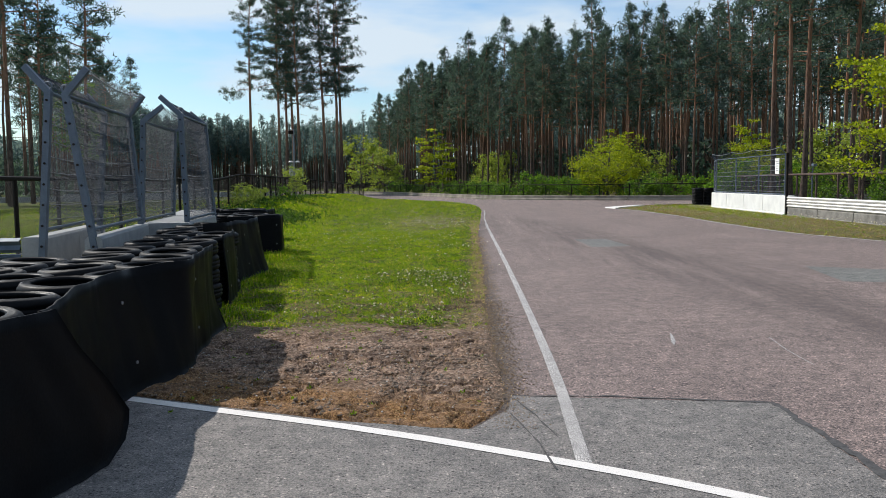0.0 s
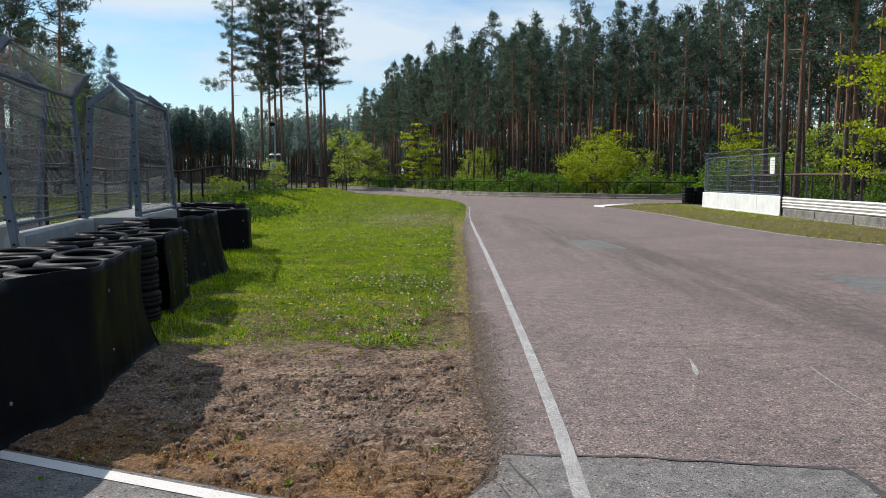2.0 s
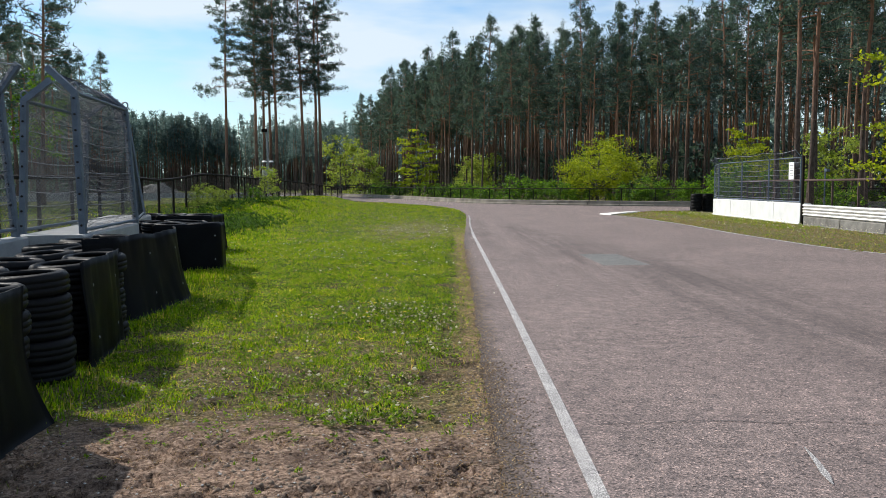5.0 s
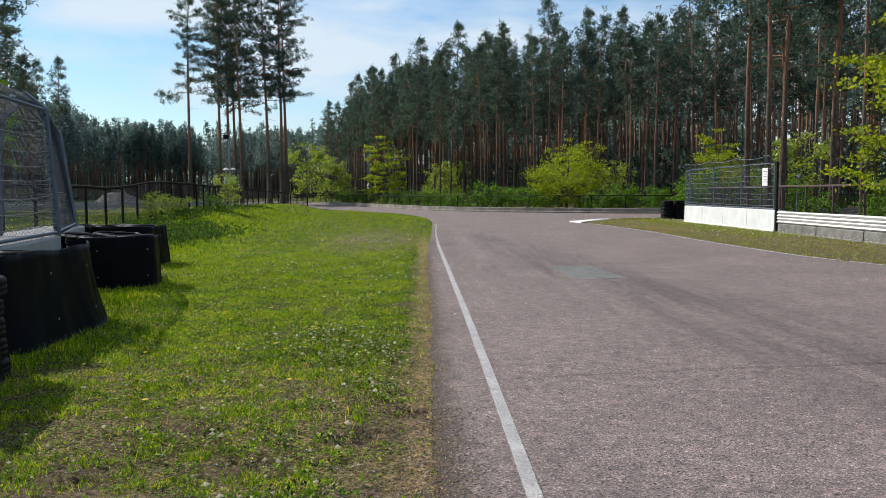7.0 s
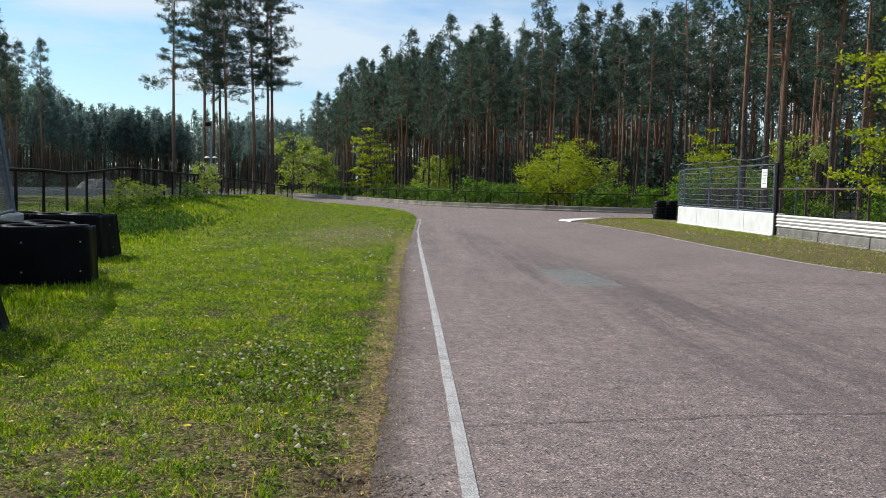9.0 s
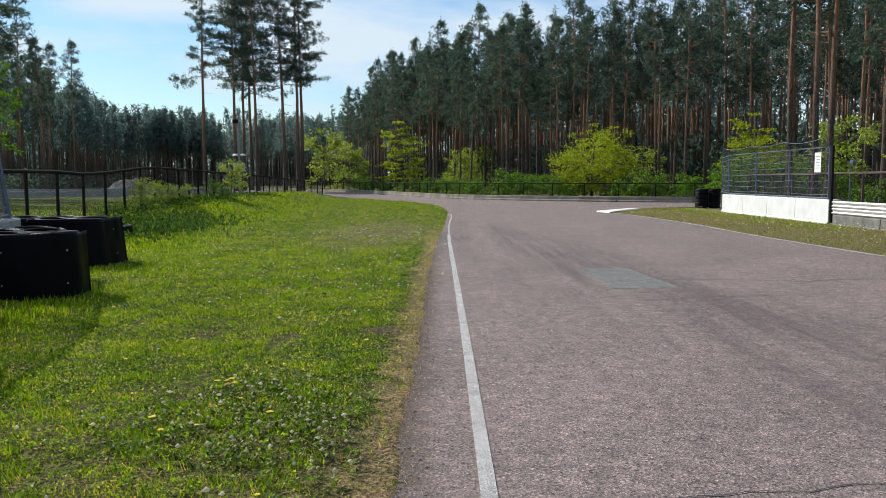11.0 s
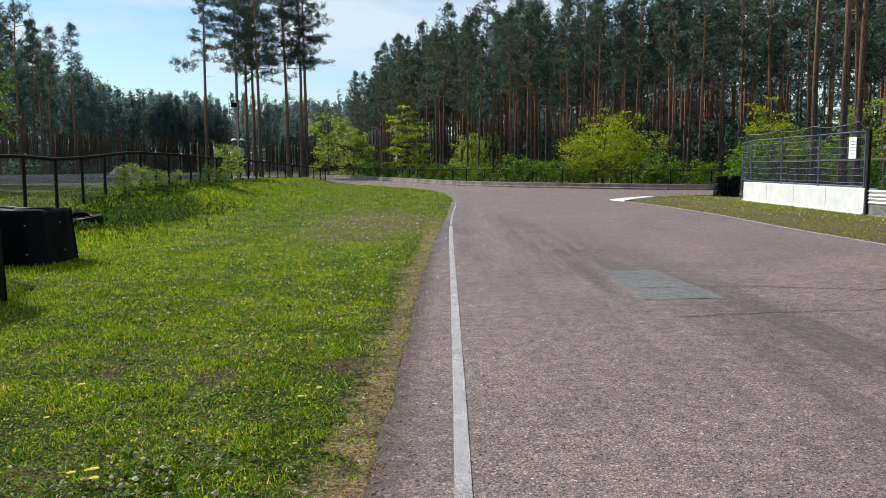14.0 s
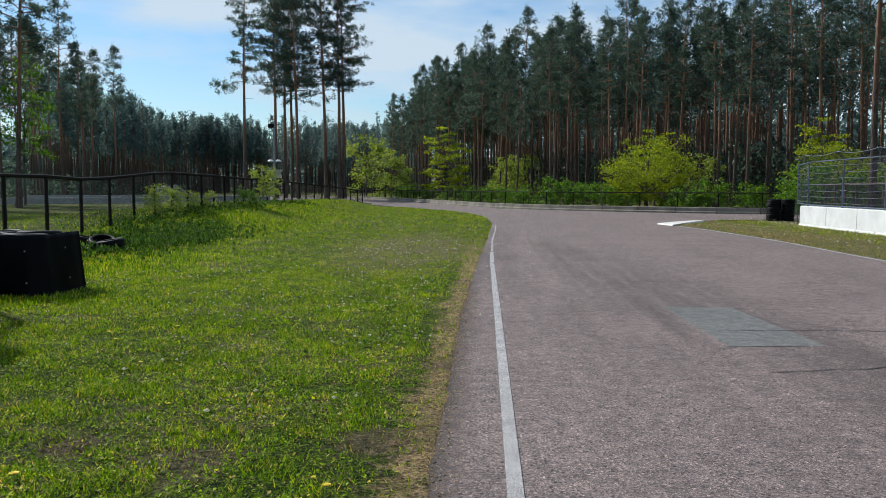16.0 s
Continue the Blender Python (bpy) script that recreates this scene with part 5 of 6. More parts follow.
# front of the forest: a line that comes nearer towards the right
EDGE = [(-22.0, 208.0), (-15.0, 178.0), (-8.5, 150.0), (-3.0, 130.0), (3.0, 108.0), (10.0, 94.0), (18.0, 85.0), (26.0, 76.0), (33.0, 69.0), (42.0, 64.0)]
edge_pts = resample(EDGE, 2.8)
spots = []
for row in range(3):
    for i, (x, y) in enumerate(edge_pts):
        d = edge_pts[min(i + 1, len(edge_pts) - 1)] - edge_pts[max(i - 1, 0)]
        d = d / np.linalg.norm(d)
        nrm = np.array([-d[1], d[0]])
        q = np.array([x, y]) + nrm * (row * 4.6 + wood_rng.uniform(-1.8, 1.8)) + d * wood_rng.uniform(-1.3, 1.3)
        spots.append((q[0], q[1]))
for k, (x, y) in enumerate(spots):
    plant(pine_kinds, x, y, 0.84 + 0.12 * (k >= len(edge_pts)) + 0.16 * (y > 118) + wood_rng.uniform(-0.05, 0.05))
# right-hand forest near the wall and guard rail
for x, y, s in ((18.1, 52.4, 1.1), (17.0, 46.9, 1.1), (18.8, 49.6, 1.08), (21.4, 49.3, 1.15), (21.6, 44.2, 1.05), (21.5, 55.0, 1.0), (24.0, 51.0, 1.0), (22.5, 45.0, 1.0), (26.0, 58.0, 1.0), (21.0, 40.5, 1.0), (25.0, 38.0, 1.0), (28.5, 47.0, 1.0), (30.0, 54.0, 1.0), (24.5, 32.0, 1.0), (20.2, 33.5, 1.0), (28.0, 41.0, 1.0), (33.0, 49.0, 1.0), (34.0, 58.0, 1.0), (27.0, 63.0, 1.0), (31.0, 36.0, 1.0), (36.0, 43.0, 1.0), (18.6, 27.0, 1.0), (22.5, 24.0, 1.0), (20.0, 18.0, 1.0), (27.0, 27.0, 1.0), (38.0, 52.0, 1.0)):
    plant(pine_kinds, x, y, s)


# lone tall pines on the inside of the bend
tall = [pine("pine_tree", 60 + k, "very tall lone pine with a bare trunk and high crown", H=h, base=b, wide=w, limbs=m, r0=0.23, per=8, tuft=21, size=0.33, stubs=4, low_limb=(14.0, 2.4) if k == 0 else None) for k, (h, b, w, m) in enumerate([(29.0, 0.50, 2.5, 56), (30.0, 0.44, 2.9, 84), (29.5, 0.42, 2.8, 80)])]
for k, (kind, x, y) in enumerate(((0, -29.6, 111.0), (1, -25.9, 111.5), (2, -23.1, 111.0), (1, -25.8, 115.5), (2, -25.2, 117.0), (2, -19.7, 111.0), (1, -18.1, 111.0), (0, -17.7, 112.0))):
    if k < 3:
        tall[kind].matrix_basis = pose(x, y, 0.2, 0, 0, 0)
    else:
        copy_thing(tall[kind], pose(x, y, 0.2, 0, 0, 67 * k))
for x, y, s in ((-29.3, 62.0, 1.1), (-32.7, 58.0, 1.1), (-30.9, 58.6, 1.1), (-34.5, 61.0, 1.1), (-35.5, 66.0, 1.1), (-38.0, 60.0, 1.1), (-41.0, 72.0, 1.1), (-42.0, 66.0, 1.1), (-46.0, 78.0, 1.1), (-33.5, 55.0, 1.1), (-36.5, 57.0, 1.1), (-47.0, 68.0, 1.1), (-40.0, 55.0, 1.1), (-43.0, 98.0, 0.9), (-44.5, 92.0, 0.92), (-46.0, 99.0, 0.95), (-49.0, 96.0, 0.95), (-51.0, 103.0, 1.0), (-54.0, 99.0, 1.0), (-57.0, 106.0, 1.0), (-46.0, 112.0, 0.85), (-51.0, 116.0, 0.95), (-55.0, 122.0, 0.95), (-60.0, 118.0, 1.0), (-61.0, 112.0, 1.0), (-58.0, 130.0, 0.95), (-63.0, 136.0, 1.0), (-66.0, 128.0, 1.0)):
    plant(pine_kinds, x, y, s)
for e in pine_kinds:
    e.matrix_basis = pose(44.0 + 3.0 * pine_kinds.index(e), 66.0, 0)


def far_woods():
    """Woods across the field, too far to tell the trees apart."""
    rng = np.random.default_rng(8)
    wood, green, low = [], [], []
    for k in range(520):
        u = 0.2 + 0.8 * rng.uniform(0, 1) ** 0.9 if k < 350 else rng.uniform(0.66, 1.0)
        deep = rng.uniform(0, 1) ** 1.5
        x = np.interp(u, [0, 0.2, 0.45, 0.65, 0.85, 1.0], [-52, -62, -72, -80, -64, -26]) - 30 * deep * (1 - u)
        y = np.interp(u, [0, 0.2, 0.45, 0.65, 0.85, 1.0], [88, 127, 172, 215, 236, 258]) + 34 * deep + rng.normal(0, 2)
        H = rng.uniform(13.5, 21.5)
        wood.append(tapered([(x, y, 0), (x + rng.normal(0, 0.4), y, H * 0.95)], [0.17, 0.05], 5))
        n = 62
        b = rng.uniform(0.42, 0.62)
        t = b + (1 - b) * rng.uniform(0, 1, n) ** 0.85
        rr = rng.uniform(1.3, 1.9) * ((1.02 - t) / (1.02 - b)) ** 0.9 * rng.uniform(0.15, 1.15, n) + 0.05
        a = rng.uniform(0, math.tau, n)
        green.append(np.c_[x + rr * np.cos(a), y + rr * np.sin(a), H * t])
    for k in range(420):
        u = rng.uniform(0, 1)
        back = 0 if k % 4 == 0 else rng.uniform(26, 44)
        x = np.interp(u, [0, 0.2, 0.4, 0.6, 0.8, 1.0], [-54, -66, -76, -86, -82, -22]) + rng.normal(0, 4) - back
        y = np.interp(u, [0, 0.2, 0.4, 0.6, 0.8, 1.0], [96, 132, 178, 230, 268, 262]) + rng.normal(0, 4) + back
        n = 15
        low.append(np.c_[x + rng.normal(0, 2.4, n), y + rng.normal(0, 2.0, n), rng.uniform(0.2, 2.2 if k % 4 == 0 else 7.0, n)])
    for k in range(120):
        x, y = rng.uniform(-56, -8), rng.uniform(222, 290)
        H = rng.uniform(15.5, 21)
        wood.append(tapered([(x, y, 0), (x, y, H * 0.95)], [0.17, 0.05], 5))
        n = 54
        t = 0.46 + 0.54 * rng.uniform(0, 1, n)
        rr = 1.9 * ((1.02 - t) / 0.56) ** 0.75 * rng.uniform(0.15, 1.15, n) + 0.1
        a = rng.uniform(0, math.tau, n)
        green.append(np.c_[x + rr * np.cos(a), y + rr * np.sin(a), H * t])
    # the forest's depth behind its front rows
    for k in range(420):
        u = rng.uniform(0, 1) ** 0.8
        p = edge_pts[int(u * (len(edge_pts) - 1))]
        x, y = p + np.array([0.62, 0.78]) * rng.uniform(16, 54) + rng.normal(0, 2.5, 2)
        H = rng.uniform(18, 23)
        wood.append(tapered([(x, y, 0), (x + rng.normal(0, 0.3), y, H * 0.95)], [0.2, 0.05], 5))
        n = 44
        t = rng.uniform(0.5, 1.0, n)
        rr = 1.9 * ((1.02 - t) / 0.52) ** 0.75 * rng.uniform(0.15, 1.2, n) + 0.1
        a = rng.uniform(0, math.tau, n)
        green.append(np.c_[x + rr * np.cos(a), y + rr * np.sin(a), H * t])
        n = 20
        low.append(np.c_[x + rng.normal(0, 2.4, n), y + rng.normal(0, 2.0, n), rng.uniform(0.2, 6.5, n)])
    # dark thickets that close the view at the back of both woods
    back = []
    for k in range(900):
        if k % 3 == 0:
            p = edge_pts[int(rng.uniform(0, 1) * (len(edge_pts) - 1))]
            x, y = p + np.array([0.62, 0.78]) * rng.uniform(52, 72) + rng.normal(0, 3, 2)
        else:
            u = rng.uniform(0, 1)
            x = np.interp(u, [0, 0.2, 0.4, 0.6, 0.8, 1.0], [-92, -108, -122, -132, -122, -10]) + rng.normal(0, 3)
            y = np.interp(u, [0, 0.2, 0.4, 0.6, 0.8, 1.0], [88, 165, 225, 285, 320, 312]) + rng.normal(0, 3)
        back.append(np.c_[x + rng.normal(0, 3.0, 14), y + rng.normal(0, 2.0, 14), rng.uniform(0.2, 12.5, 14)])
    for k in range(130):
        x, y = rng.uniform(-66, 8), rng.uniform(292, 312)
        back.append(np.c_[x + rng.normal(0, 3.0, 14), y + rng.normal(0, 2.0, 14), rng.uniform(0.2, 13.0, 14)])
    e = thing("far_woods", (0, 0, 0), 0, "distant dark pine woods across the field", "woods", kind="stuff")
    v, f = joined(wood)
    raw("trunks", v, f, PINE_BARK, e)
    # crowns of both woods carry the air's haze in their colour
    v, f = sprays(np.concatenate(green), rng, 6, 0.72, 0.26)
    raw("crowns", v, f, NEEDLES_HAZED, e)
    v, f = sprays(np.concatenate(low), rng, 4, 0.75, 0.34)
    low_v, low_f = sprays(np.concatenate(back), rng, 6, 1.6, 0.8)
    # the thicket takes the same haze-tinted needle colour
    raw("thicket", low_v, low_f, NEEDLES_HAZED, e, "dark pine thicket closing the woods")
    raw("undergrowth", v, f, NEEDLES, e, "dark green undergrowth between the trunks")


far_woods()


def broadleaf(name, seed, label, H, wide, mat, leaves, leaf=0.2, low=0.12, limbs=9, clumps=120, trunk=0.09, squash=1.0):
    """A young tree or bush: stem, forked limbs, and leaves in loose clumps."""
    rng = np.random.default_rng(seed)
    stem = [np.array([0, 0, 0.0]), np.array([rng.normal(0, 0.1), rng.normal(0, 0.1), H * 0.35]), np.array([rng.normal(0, 0.2), rng.normal(0, 0.2), H * 0.8])]
    wood = [tapered(stem, [trunk, trunk * 0.75, trunk * 0.2], 6)]
    ends = []
    for k in range(limbs):
        u = rng.uniform(low, 0.75)
        p0 = stem[0] + (stem[2] - stem[0]) * u
        a = rng.uniform(0, math.tau) if k else 0.3
        r = wide * rng.uniform(0.55, 1.0) * math.sin(math.pi * min(0.95, 0.3 + u * 0.75))
        p2 = p0 + np.array([math.cos(a) * r, math.sin(a) * r, H * rng.uniform(0.08, 0.3)])
        p1 = (p0 + p2) / 2 + np.array([0, 0, 0.08 * H]) * rng.uniform(-0.4, 0.8)
        wood.append(tapered([p0, p1, p2], [trunk * 0.5, trunk * 0.3, 0.012], 4))
        ends += [p1, p2]
        for _ in range(3):
            b = a + rng.normal(0, 0.8)
            p3 = p1 + np.array([math.cos(b), math.sin(b), rng.uniform(0.0, 0.8)]) * wide * rng.uniform(0.25, 0.5)
            wood.append(tapered([p1, p3], [trunk * 0.2, 0.008], 3))
            ends.append(p3)
    ends = np.array(ends)
    a = rng.uniform(0, math.tau, clumps // 2)
    h = rng.uniform(low, 1.0, clumps // 2)
    r = wide * np.sqrt(np.clip(1 - ((h - 0.42) / 0.6) ** 2, 0.02, 1)) * rng.uniform(0.5, 0.95, clumps // 2) ** 0.6
    ends = np.concatenate([ends, np.c_[r * np.cos(a), r * np.sin(a), h * H * 0.95]])
    c = ends[rng.integers(0, len(ends), clumps)] + rng.normal(0, 1, (clumps, 3)) * np.array([wide * 0.14, wide * 0.14, H * 0.07])
    c[:, 2] = np.clip(c[:, 2], H * low * 0.6, H)
    n = leaves
    idx = rng.integers(0, clumps, n)
    size = rng.uniform(0.12, 0.34, clumps)[idx, None] * wide * 0.42
    p = c[idx] + rng.normal(0, 1, (n, 3)) * size * np.array([1, 1, 0.55 * squash])
    d = rng.normal(size=(n, 3)) * np.array([1, 1, 0.6]) + np.array([0, 0, -0.25])
    d /= np.linalg.norm(d, axis=1, keepdims=True)
    s = np.cross(d, rng.normal(size=(n, 3)))
    s /= np.linalg.norm(s, axis=1, keepdims=True)
    ln = leaf * rng.uniform(0.6, 1.2, (n, 1))
    v = np.stack([p, p + d * ln * 0.5 + s * ln * 0.36, p + d * ln, p + d * ln * 0.5 - s * ln * 0.36], 1).reshape(-1, 3)
    e = thing(name, (0, 0, 0), 0, label, "tree" if H > 4 else "bush", "spring greenery")
    wv, wf = joined(wood)
    raw("trunk", wv, wf, BARK_LEAF, e, smooth=True)
    raw("crown", v, np.arange(n * 4).reshape(-1, 4), mat, e)
    return e


oak = broadleaf("young_oak", 1, "young oak in fresh yellow-green leaf", 5.6, 3.3, LEAF_YELLOW, 14000, 0.17, 0.08, 18, 190, 0.16)
sapling = broadleaf("young_maple", 2, "slender young maple with bright spring leaves", 6.2, 2.1, LEAF_YELLOW, 3600, 0.19, 0.12, 12, 80, 0.08, 0.4)
bush_a = broadleaf("bush", 3, "leafy green bush in fresh leaf", 3.4, 1.8, LEAF_GREEN, 2000, 0.21, 0.04, 10, 110, 0.05)
bush_b = broadleaf("bush", 4, "pale green bush behind the fence", 4.6, 1.9, LEAF_PALE, 2600, 0.19, 0.05, 10, 120, 0.06)
bush_c = broadleaf("bush", 5, "low dark green undergrowth bush", 2.0, 1.5, LEAF_GREEN, 1200, 0.18, 0.03, 8, 70, 0.03)


def put(kind, x, y, s=1.0, turn=0.0, first=False):
    m = pose(x, y, float(land(x, y)) - 0.03, 0, 0, turn) @ Matrix.Diagonal((s, s, s, 1))
    if first:
        kind.matrix_basis = m
        return kind
    return copy_thing(kind, m)


put(oak, 12.0, 76.5, 0.95, 20, True)
put(sapling, -4.4, 95.0, 1.2, 0, True)
put(bush_a, 5.0, 76.5, 0.75, 10, True)
put(bush_b, -12.3, 115.0, 1.3, 0, True)
put(bush_b, -15.9, 118.0, 1.35, 80)
put(bush_c, 0.6, 85.0, 0.95, 0, True)
for x, y, s, k in ((6.6, 75.0, 0.8, bush_a), (8.2, 73.5, 0.8, bush_a), (15.5, 71.0, 0.95, bush_a), (17.6, 69.0, 0.85, bush_a), (19.2, 66.5, 0.8, bush_a), (18.4, 60.5, 1.35, bush_a), (21.6, 60.0, 1.2, bush_a), (16.6, 57.5, 0.9, bush_a), (-1.4, 89.5, 0.9, bush_c), (-3.6, 91.5, 0.9, bush_c), (2.6, 80.0, 0.9, bush_c), (10.2, 74.0, 0.8, bush_c), (13.8, 71.5, 1.0, bush_c), (-8.0, 104.0, 0.9, bush_c), (-6.4, 99.0, 0.8, bush_c), (-10.0, 109.0, 1.0, bush_c), (20.5, 53.0, 1.0, bush_a), (18.0, 43.8, 0.8, bush_c), (19.0, 39.5, 0.9, bush_a), (17.6, 38.0, 0.6, bush_c), (21.0, 36.0, 1.0, bush_c), (25.5, 61.5, 0.9, bush_b), (14.5, 86.0, 0.9, sapling), (24.0, 75.0, 0.9, sapling), (22.5, 67.0, 0.8, oak), (-12.95, 58.6, 0.36, bush_b), (-13.0, 55.4, 0.5, bush_c), (-11.5, 40.2, 0.2, bush_b), (-11.6, 42.0, 0.17, bush_b), (-12.0, 44.6, 0.14, bush_b), (-12.2, 47.5, 0.14, bush_b)):
    put(k, x, y, s, wood_rng.uniform(0, 360))
# thick hedge of bushes between the bend's wall and the forest
for k in range(12):
    u = k / 11
    x, y = np.interp(u, [0, 0.35, 0.7, 1], [-2.0, 5.0, 14.5, 24.0]) + wood_rng.uniform(-0.6, 0.6), np.interp(u, [0, 0.35, 0.7, 1], [93.0, 78.5, 73.0, 64.0]) + wood_rng.uniform(0, 3.0)
    put(wood_rng.choice((bush_a, bush_c, bush_c)), x, y, wood_rng.uniform(0.5, 0.85), wood_rng.uniform(0, 360))
# undergrowth between the first trunks
for k in range(30):
    u = 0.2 + 0.78 * (k + wood_rng.uniform(0, 1)) / 30
    p = edge_pts[int(u * (len(edge_pts) - 1))]
    w = wood_rng.uniform(-1.0, 14.0)
    put(wood_rng.choice((bush_c, bush_c, bush_b, bush_a, bush_a)), p[0] + 0.62 * w, p[1] + 0.78 * w, wood_rng.uniform(0.5, 1.0), wood_rng.uniform(0, 360))

# maple whose low branches hang out over the guard rail
maple = broadleaf("maple_tree", 15, "maple with layered bright yellow-green spring leaves", 7.2, 3.4, LEAF_YELLOW, 8500, 0.16, 0.25, 14, 80, 0.10, 0.45)
maple.matrix_basis = pose(16.8, 33.6, -0.1, 0, 0, 40)
birch = broadleaf("birch_tree", 16, "slim birch with fresh light green leaves", 11.0, 2.2, LEAF_GREEN, 3000, 0.2, 0.3, 14, 100, 0.1)
birch.matrix_basis = pose(-33.5, 70.0, 0, 0, 0, 0)


def pole(name, x, y, h, r, mat, label, boxes=()):
    e = thing(name, (x, y, float(land(x, y)) - 0.05), 0, label, "pole")
    bm = bmesh.new()
    bar(bm, (0, 0, 0), (0, 0, h), r, 10, r * 0.8)
    part("mast", bm, mat, e)
    for nm, bx, bz, w, d, hh in boxes:
        bm = bmesh.new()
        box(bm, bx - w / 2, bx + w / 2, -d - r, -r, bz, bz + hh, bevel=0.03)
        part(nm, bm, STEEL, e, "pale steel " + nm)
    return e


pole("camera_pole", 16.2, 42.0, 2.4, 0.035, STEEL, "thin steel pole with a small white camera", (("camera_body", 0.0, 2.2, 0.16, 0.3, 0.14),))


# ---- grass, weeds and litter ----
turf_rng = np.random.default_rng(21)


def scatter(x0, x1, y0, y1, count):
    x, y = turf_rng.uniform(x0, x1, count), turf_rng.uniform(y0, y1, count)
    ok = ~inside(x, y, OUTLINE)
    return x[ok], y[ok]


def thin(x, y):
    """How thick the turf stands, 0 to 1: bare by the barrier's soil, worn in spots and at the track's edge."""
    soil = smooth01((y + 3.4 * (grain_noise(x * 1.3, y * 1.6, 31, 5, 0.68) - 0.5) - 9.45) / 0.5)
    soil = np.where(x > 2, 1.0, np.maximum(soil, 0.012))
    worn = smooth01((grain_noise(x * 1.1, y * 1.1, 17, 5, 0.65) - 0.36) / 0.14)
    worn = np.maximum(worn, 0.62 * smooth01((y - 11.5) / 2.5))
    worn = worn * (1 - 0.6 * (1 - smooth01((np.hypot(x + 2.0, (y - 32.0) * 0.24) - 0.8) / 1.3)))
    rim = smooth01((-0.62 - x + 0.6 * (grain_noise(x * 2.2, y * 2.2, 23, 4) - 0.5)) / 0.4)
    rim = np.where(x > 2, 1.0, np.maximum(rim, smooth01((y - 24) / 12)))
    bald = np.ones_like(x)
    for sx, sy, sr in WORN_SPOTS:
        q = np.hypot(x - sx, y - sy) + 0.4 * (grain_noise(x * 5, y * 5, 41, 3) - 0.5)
        bald = np.minimum(bald, 0.3 + 0.7 * smooth01((q - sr * 0.5) / (sr * 0.9)))
    return soil * (0.12 + 0.88 * worn) * (0.2 + 0.8 * rim) * bald


def blades(x, y, tall, wide, lean=0.5):
    n = len(x)
    z = land(x, y) - 0.006
    a = turf_rng.uniform(0, math.tau, n)
    b = turf_rng.uniform(0, math.tau, n)
    h = tall * turf_rng.uniform(0.45, 1.25, n)
    k = lean * turf_rng.uniform(0.2, 1.4, n) * h
    w = wide * turf_rng.uniform(0.6, 1.3, n)
    root = np.stack([x, y, z], 1)
    side = np.stack([np.cos(a) * w, np.sin(a) * w, 0 * w], 1) / 2
    tip = root + np.stack([np.cos(b) * k, np.sin(b) * k, h], 1)
    return np.stack([root - side, root + side, tip], 1).reshape(-1, 3)


sets = []
for x0, x1, y0, y1, count, tall, wide in ((-6.2, -0.3, 7.6, 14.0, 180000, 0.026, 0.0078), (-6.4, -0.3, 14.0, 20.0, 160000, 0.030, 0.0078), (-7.2, -0.3, 20.0, 27.0, 100000, 0.034, 0.010), (-12.0, 0.0, 27.0, 42.0, 110000, 0.034, 0.014), (-14.0, 0.2, 42.0, 75.0, 80000, 0.05, 0.028), (8.0, 13.0, 20.0, 53.5, 16000, 0.034, 0.02), (10.5, 12.9, 33.0, 52.0, 5000, 0.075, 0.016), (-9.5, -6.0, 9.5, 27.0, 26000, 0.05, 0.012), (-28.0, -9.5, 12.0, 52.0, 46000, 0.05, 0.034)):
    x, y = scatter(x0, x1, y0, y1, count)
    lush = smooth01((grain_noise(x * 6.0, y * 6.0, 91, 3, 0.6) - 0.32) / 0.36)
    ok = turf_rng.uniform(0, 1, len(x)) < thin(x, y) * (0.4 + 0.6 * lush)
    sets.append(blades(x[ok], y[ok], tall * (0.5 + 1.15 * lush[ok]), wide, 0.8))
# rank grass at the feet of the tyre stacks and on the bank
for cx, cy, sx, sy, count, tall in ((-4.35, 13.4, 0.35, 1.4, 2000, 0.09), (-4.9, 17.4, 0.3, 1.2, 2000, 0.10), (-6.2, 22.5, 0.9, 0.25, 1800, 0.08), (-3.55, 10.3, 0.2, 0.6, 700, 0.08), (-9.5, 38.0, 1.6, 6.0, 12000, 0.11), (-11.2, 52.0, 1.6, 8.0, 12000, 0.12), (-7.8, 27.5, 1.2, 1.8, 6000, 0.10)):
    x, y = turf_rng.normal(cx, sx, count), turf_rng.normal(cy, sy, count)
    ok = ~inside(x, y, OUTLINE)
    sets.append(blades(x[ok], y[ok], tall, 0.009 + 0.0004 * abs(cy), 0.35))
# single tufts and broad clumps that stand out of the turf
cx, cy = scatter(-6.0, -0.75, 9.6, 26.0, 420)
for a, b in zip(cx, cy):
    m = int(turf_rng.integers(25, 70))
    r = turf_rng.uniform(0.03, 0.09)
    sets.append(blades(turf_rng.normal(a, r, m), turf_rng.normal(b, r, m), turf_rng.uniform(0.045, 0.085), 0.008, 0.8))
v = np.concatenate(sets)
tagged(raw("grass", v, np.arange(len(v)).reshape(-1, 3), BLADE), "short bright green grass with worn thin spots", "grass", kind="stuff")


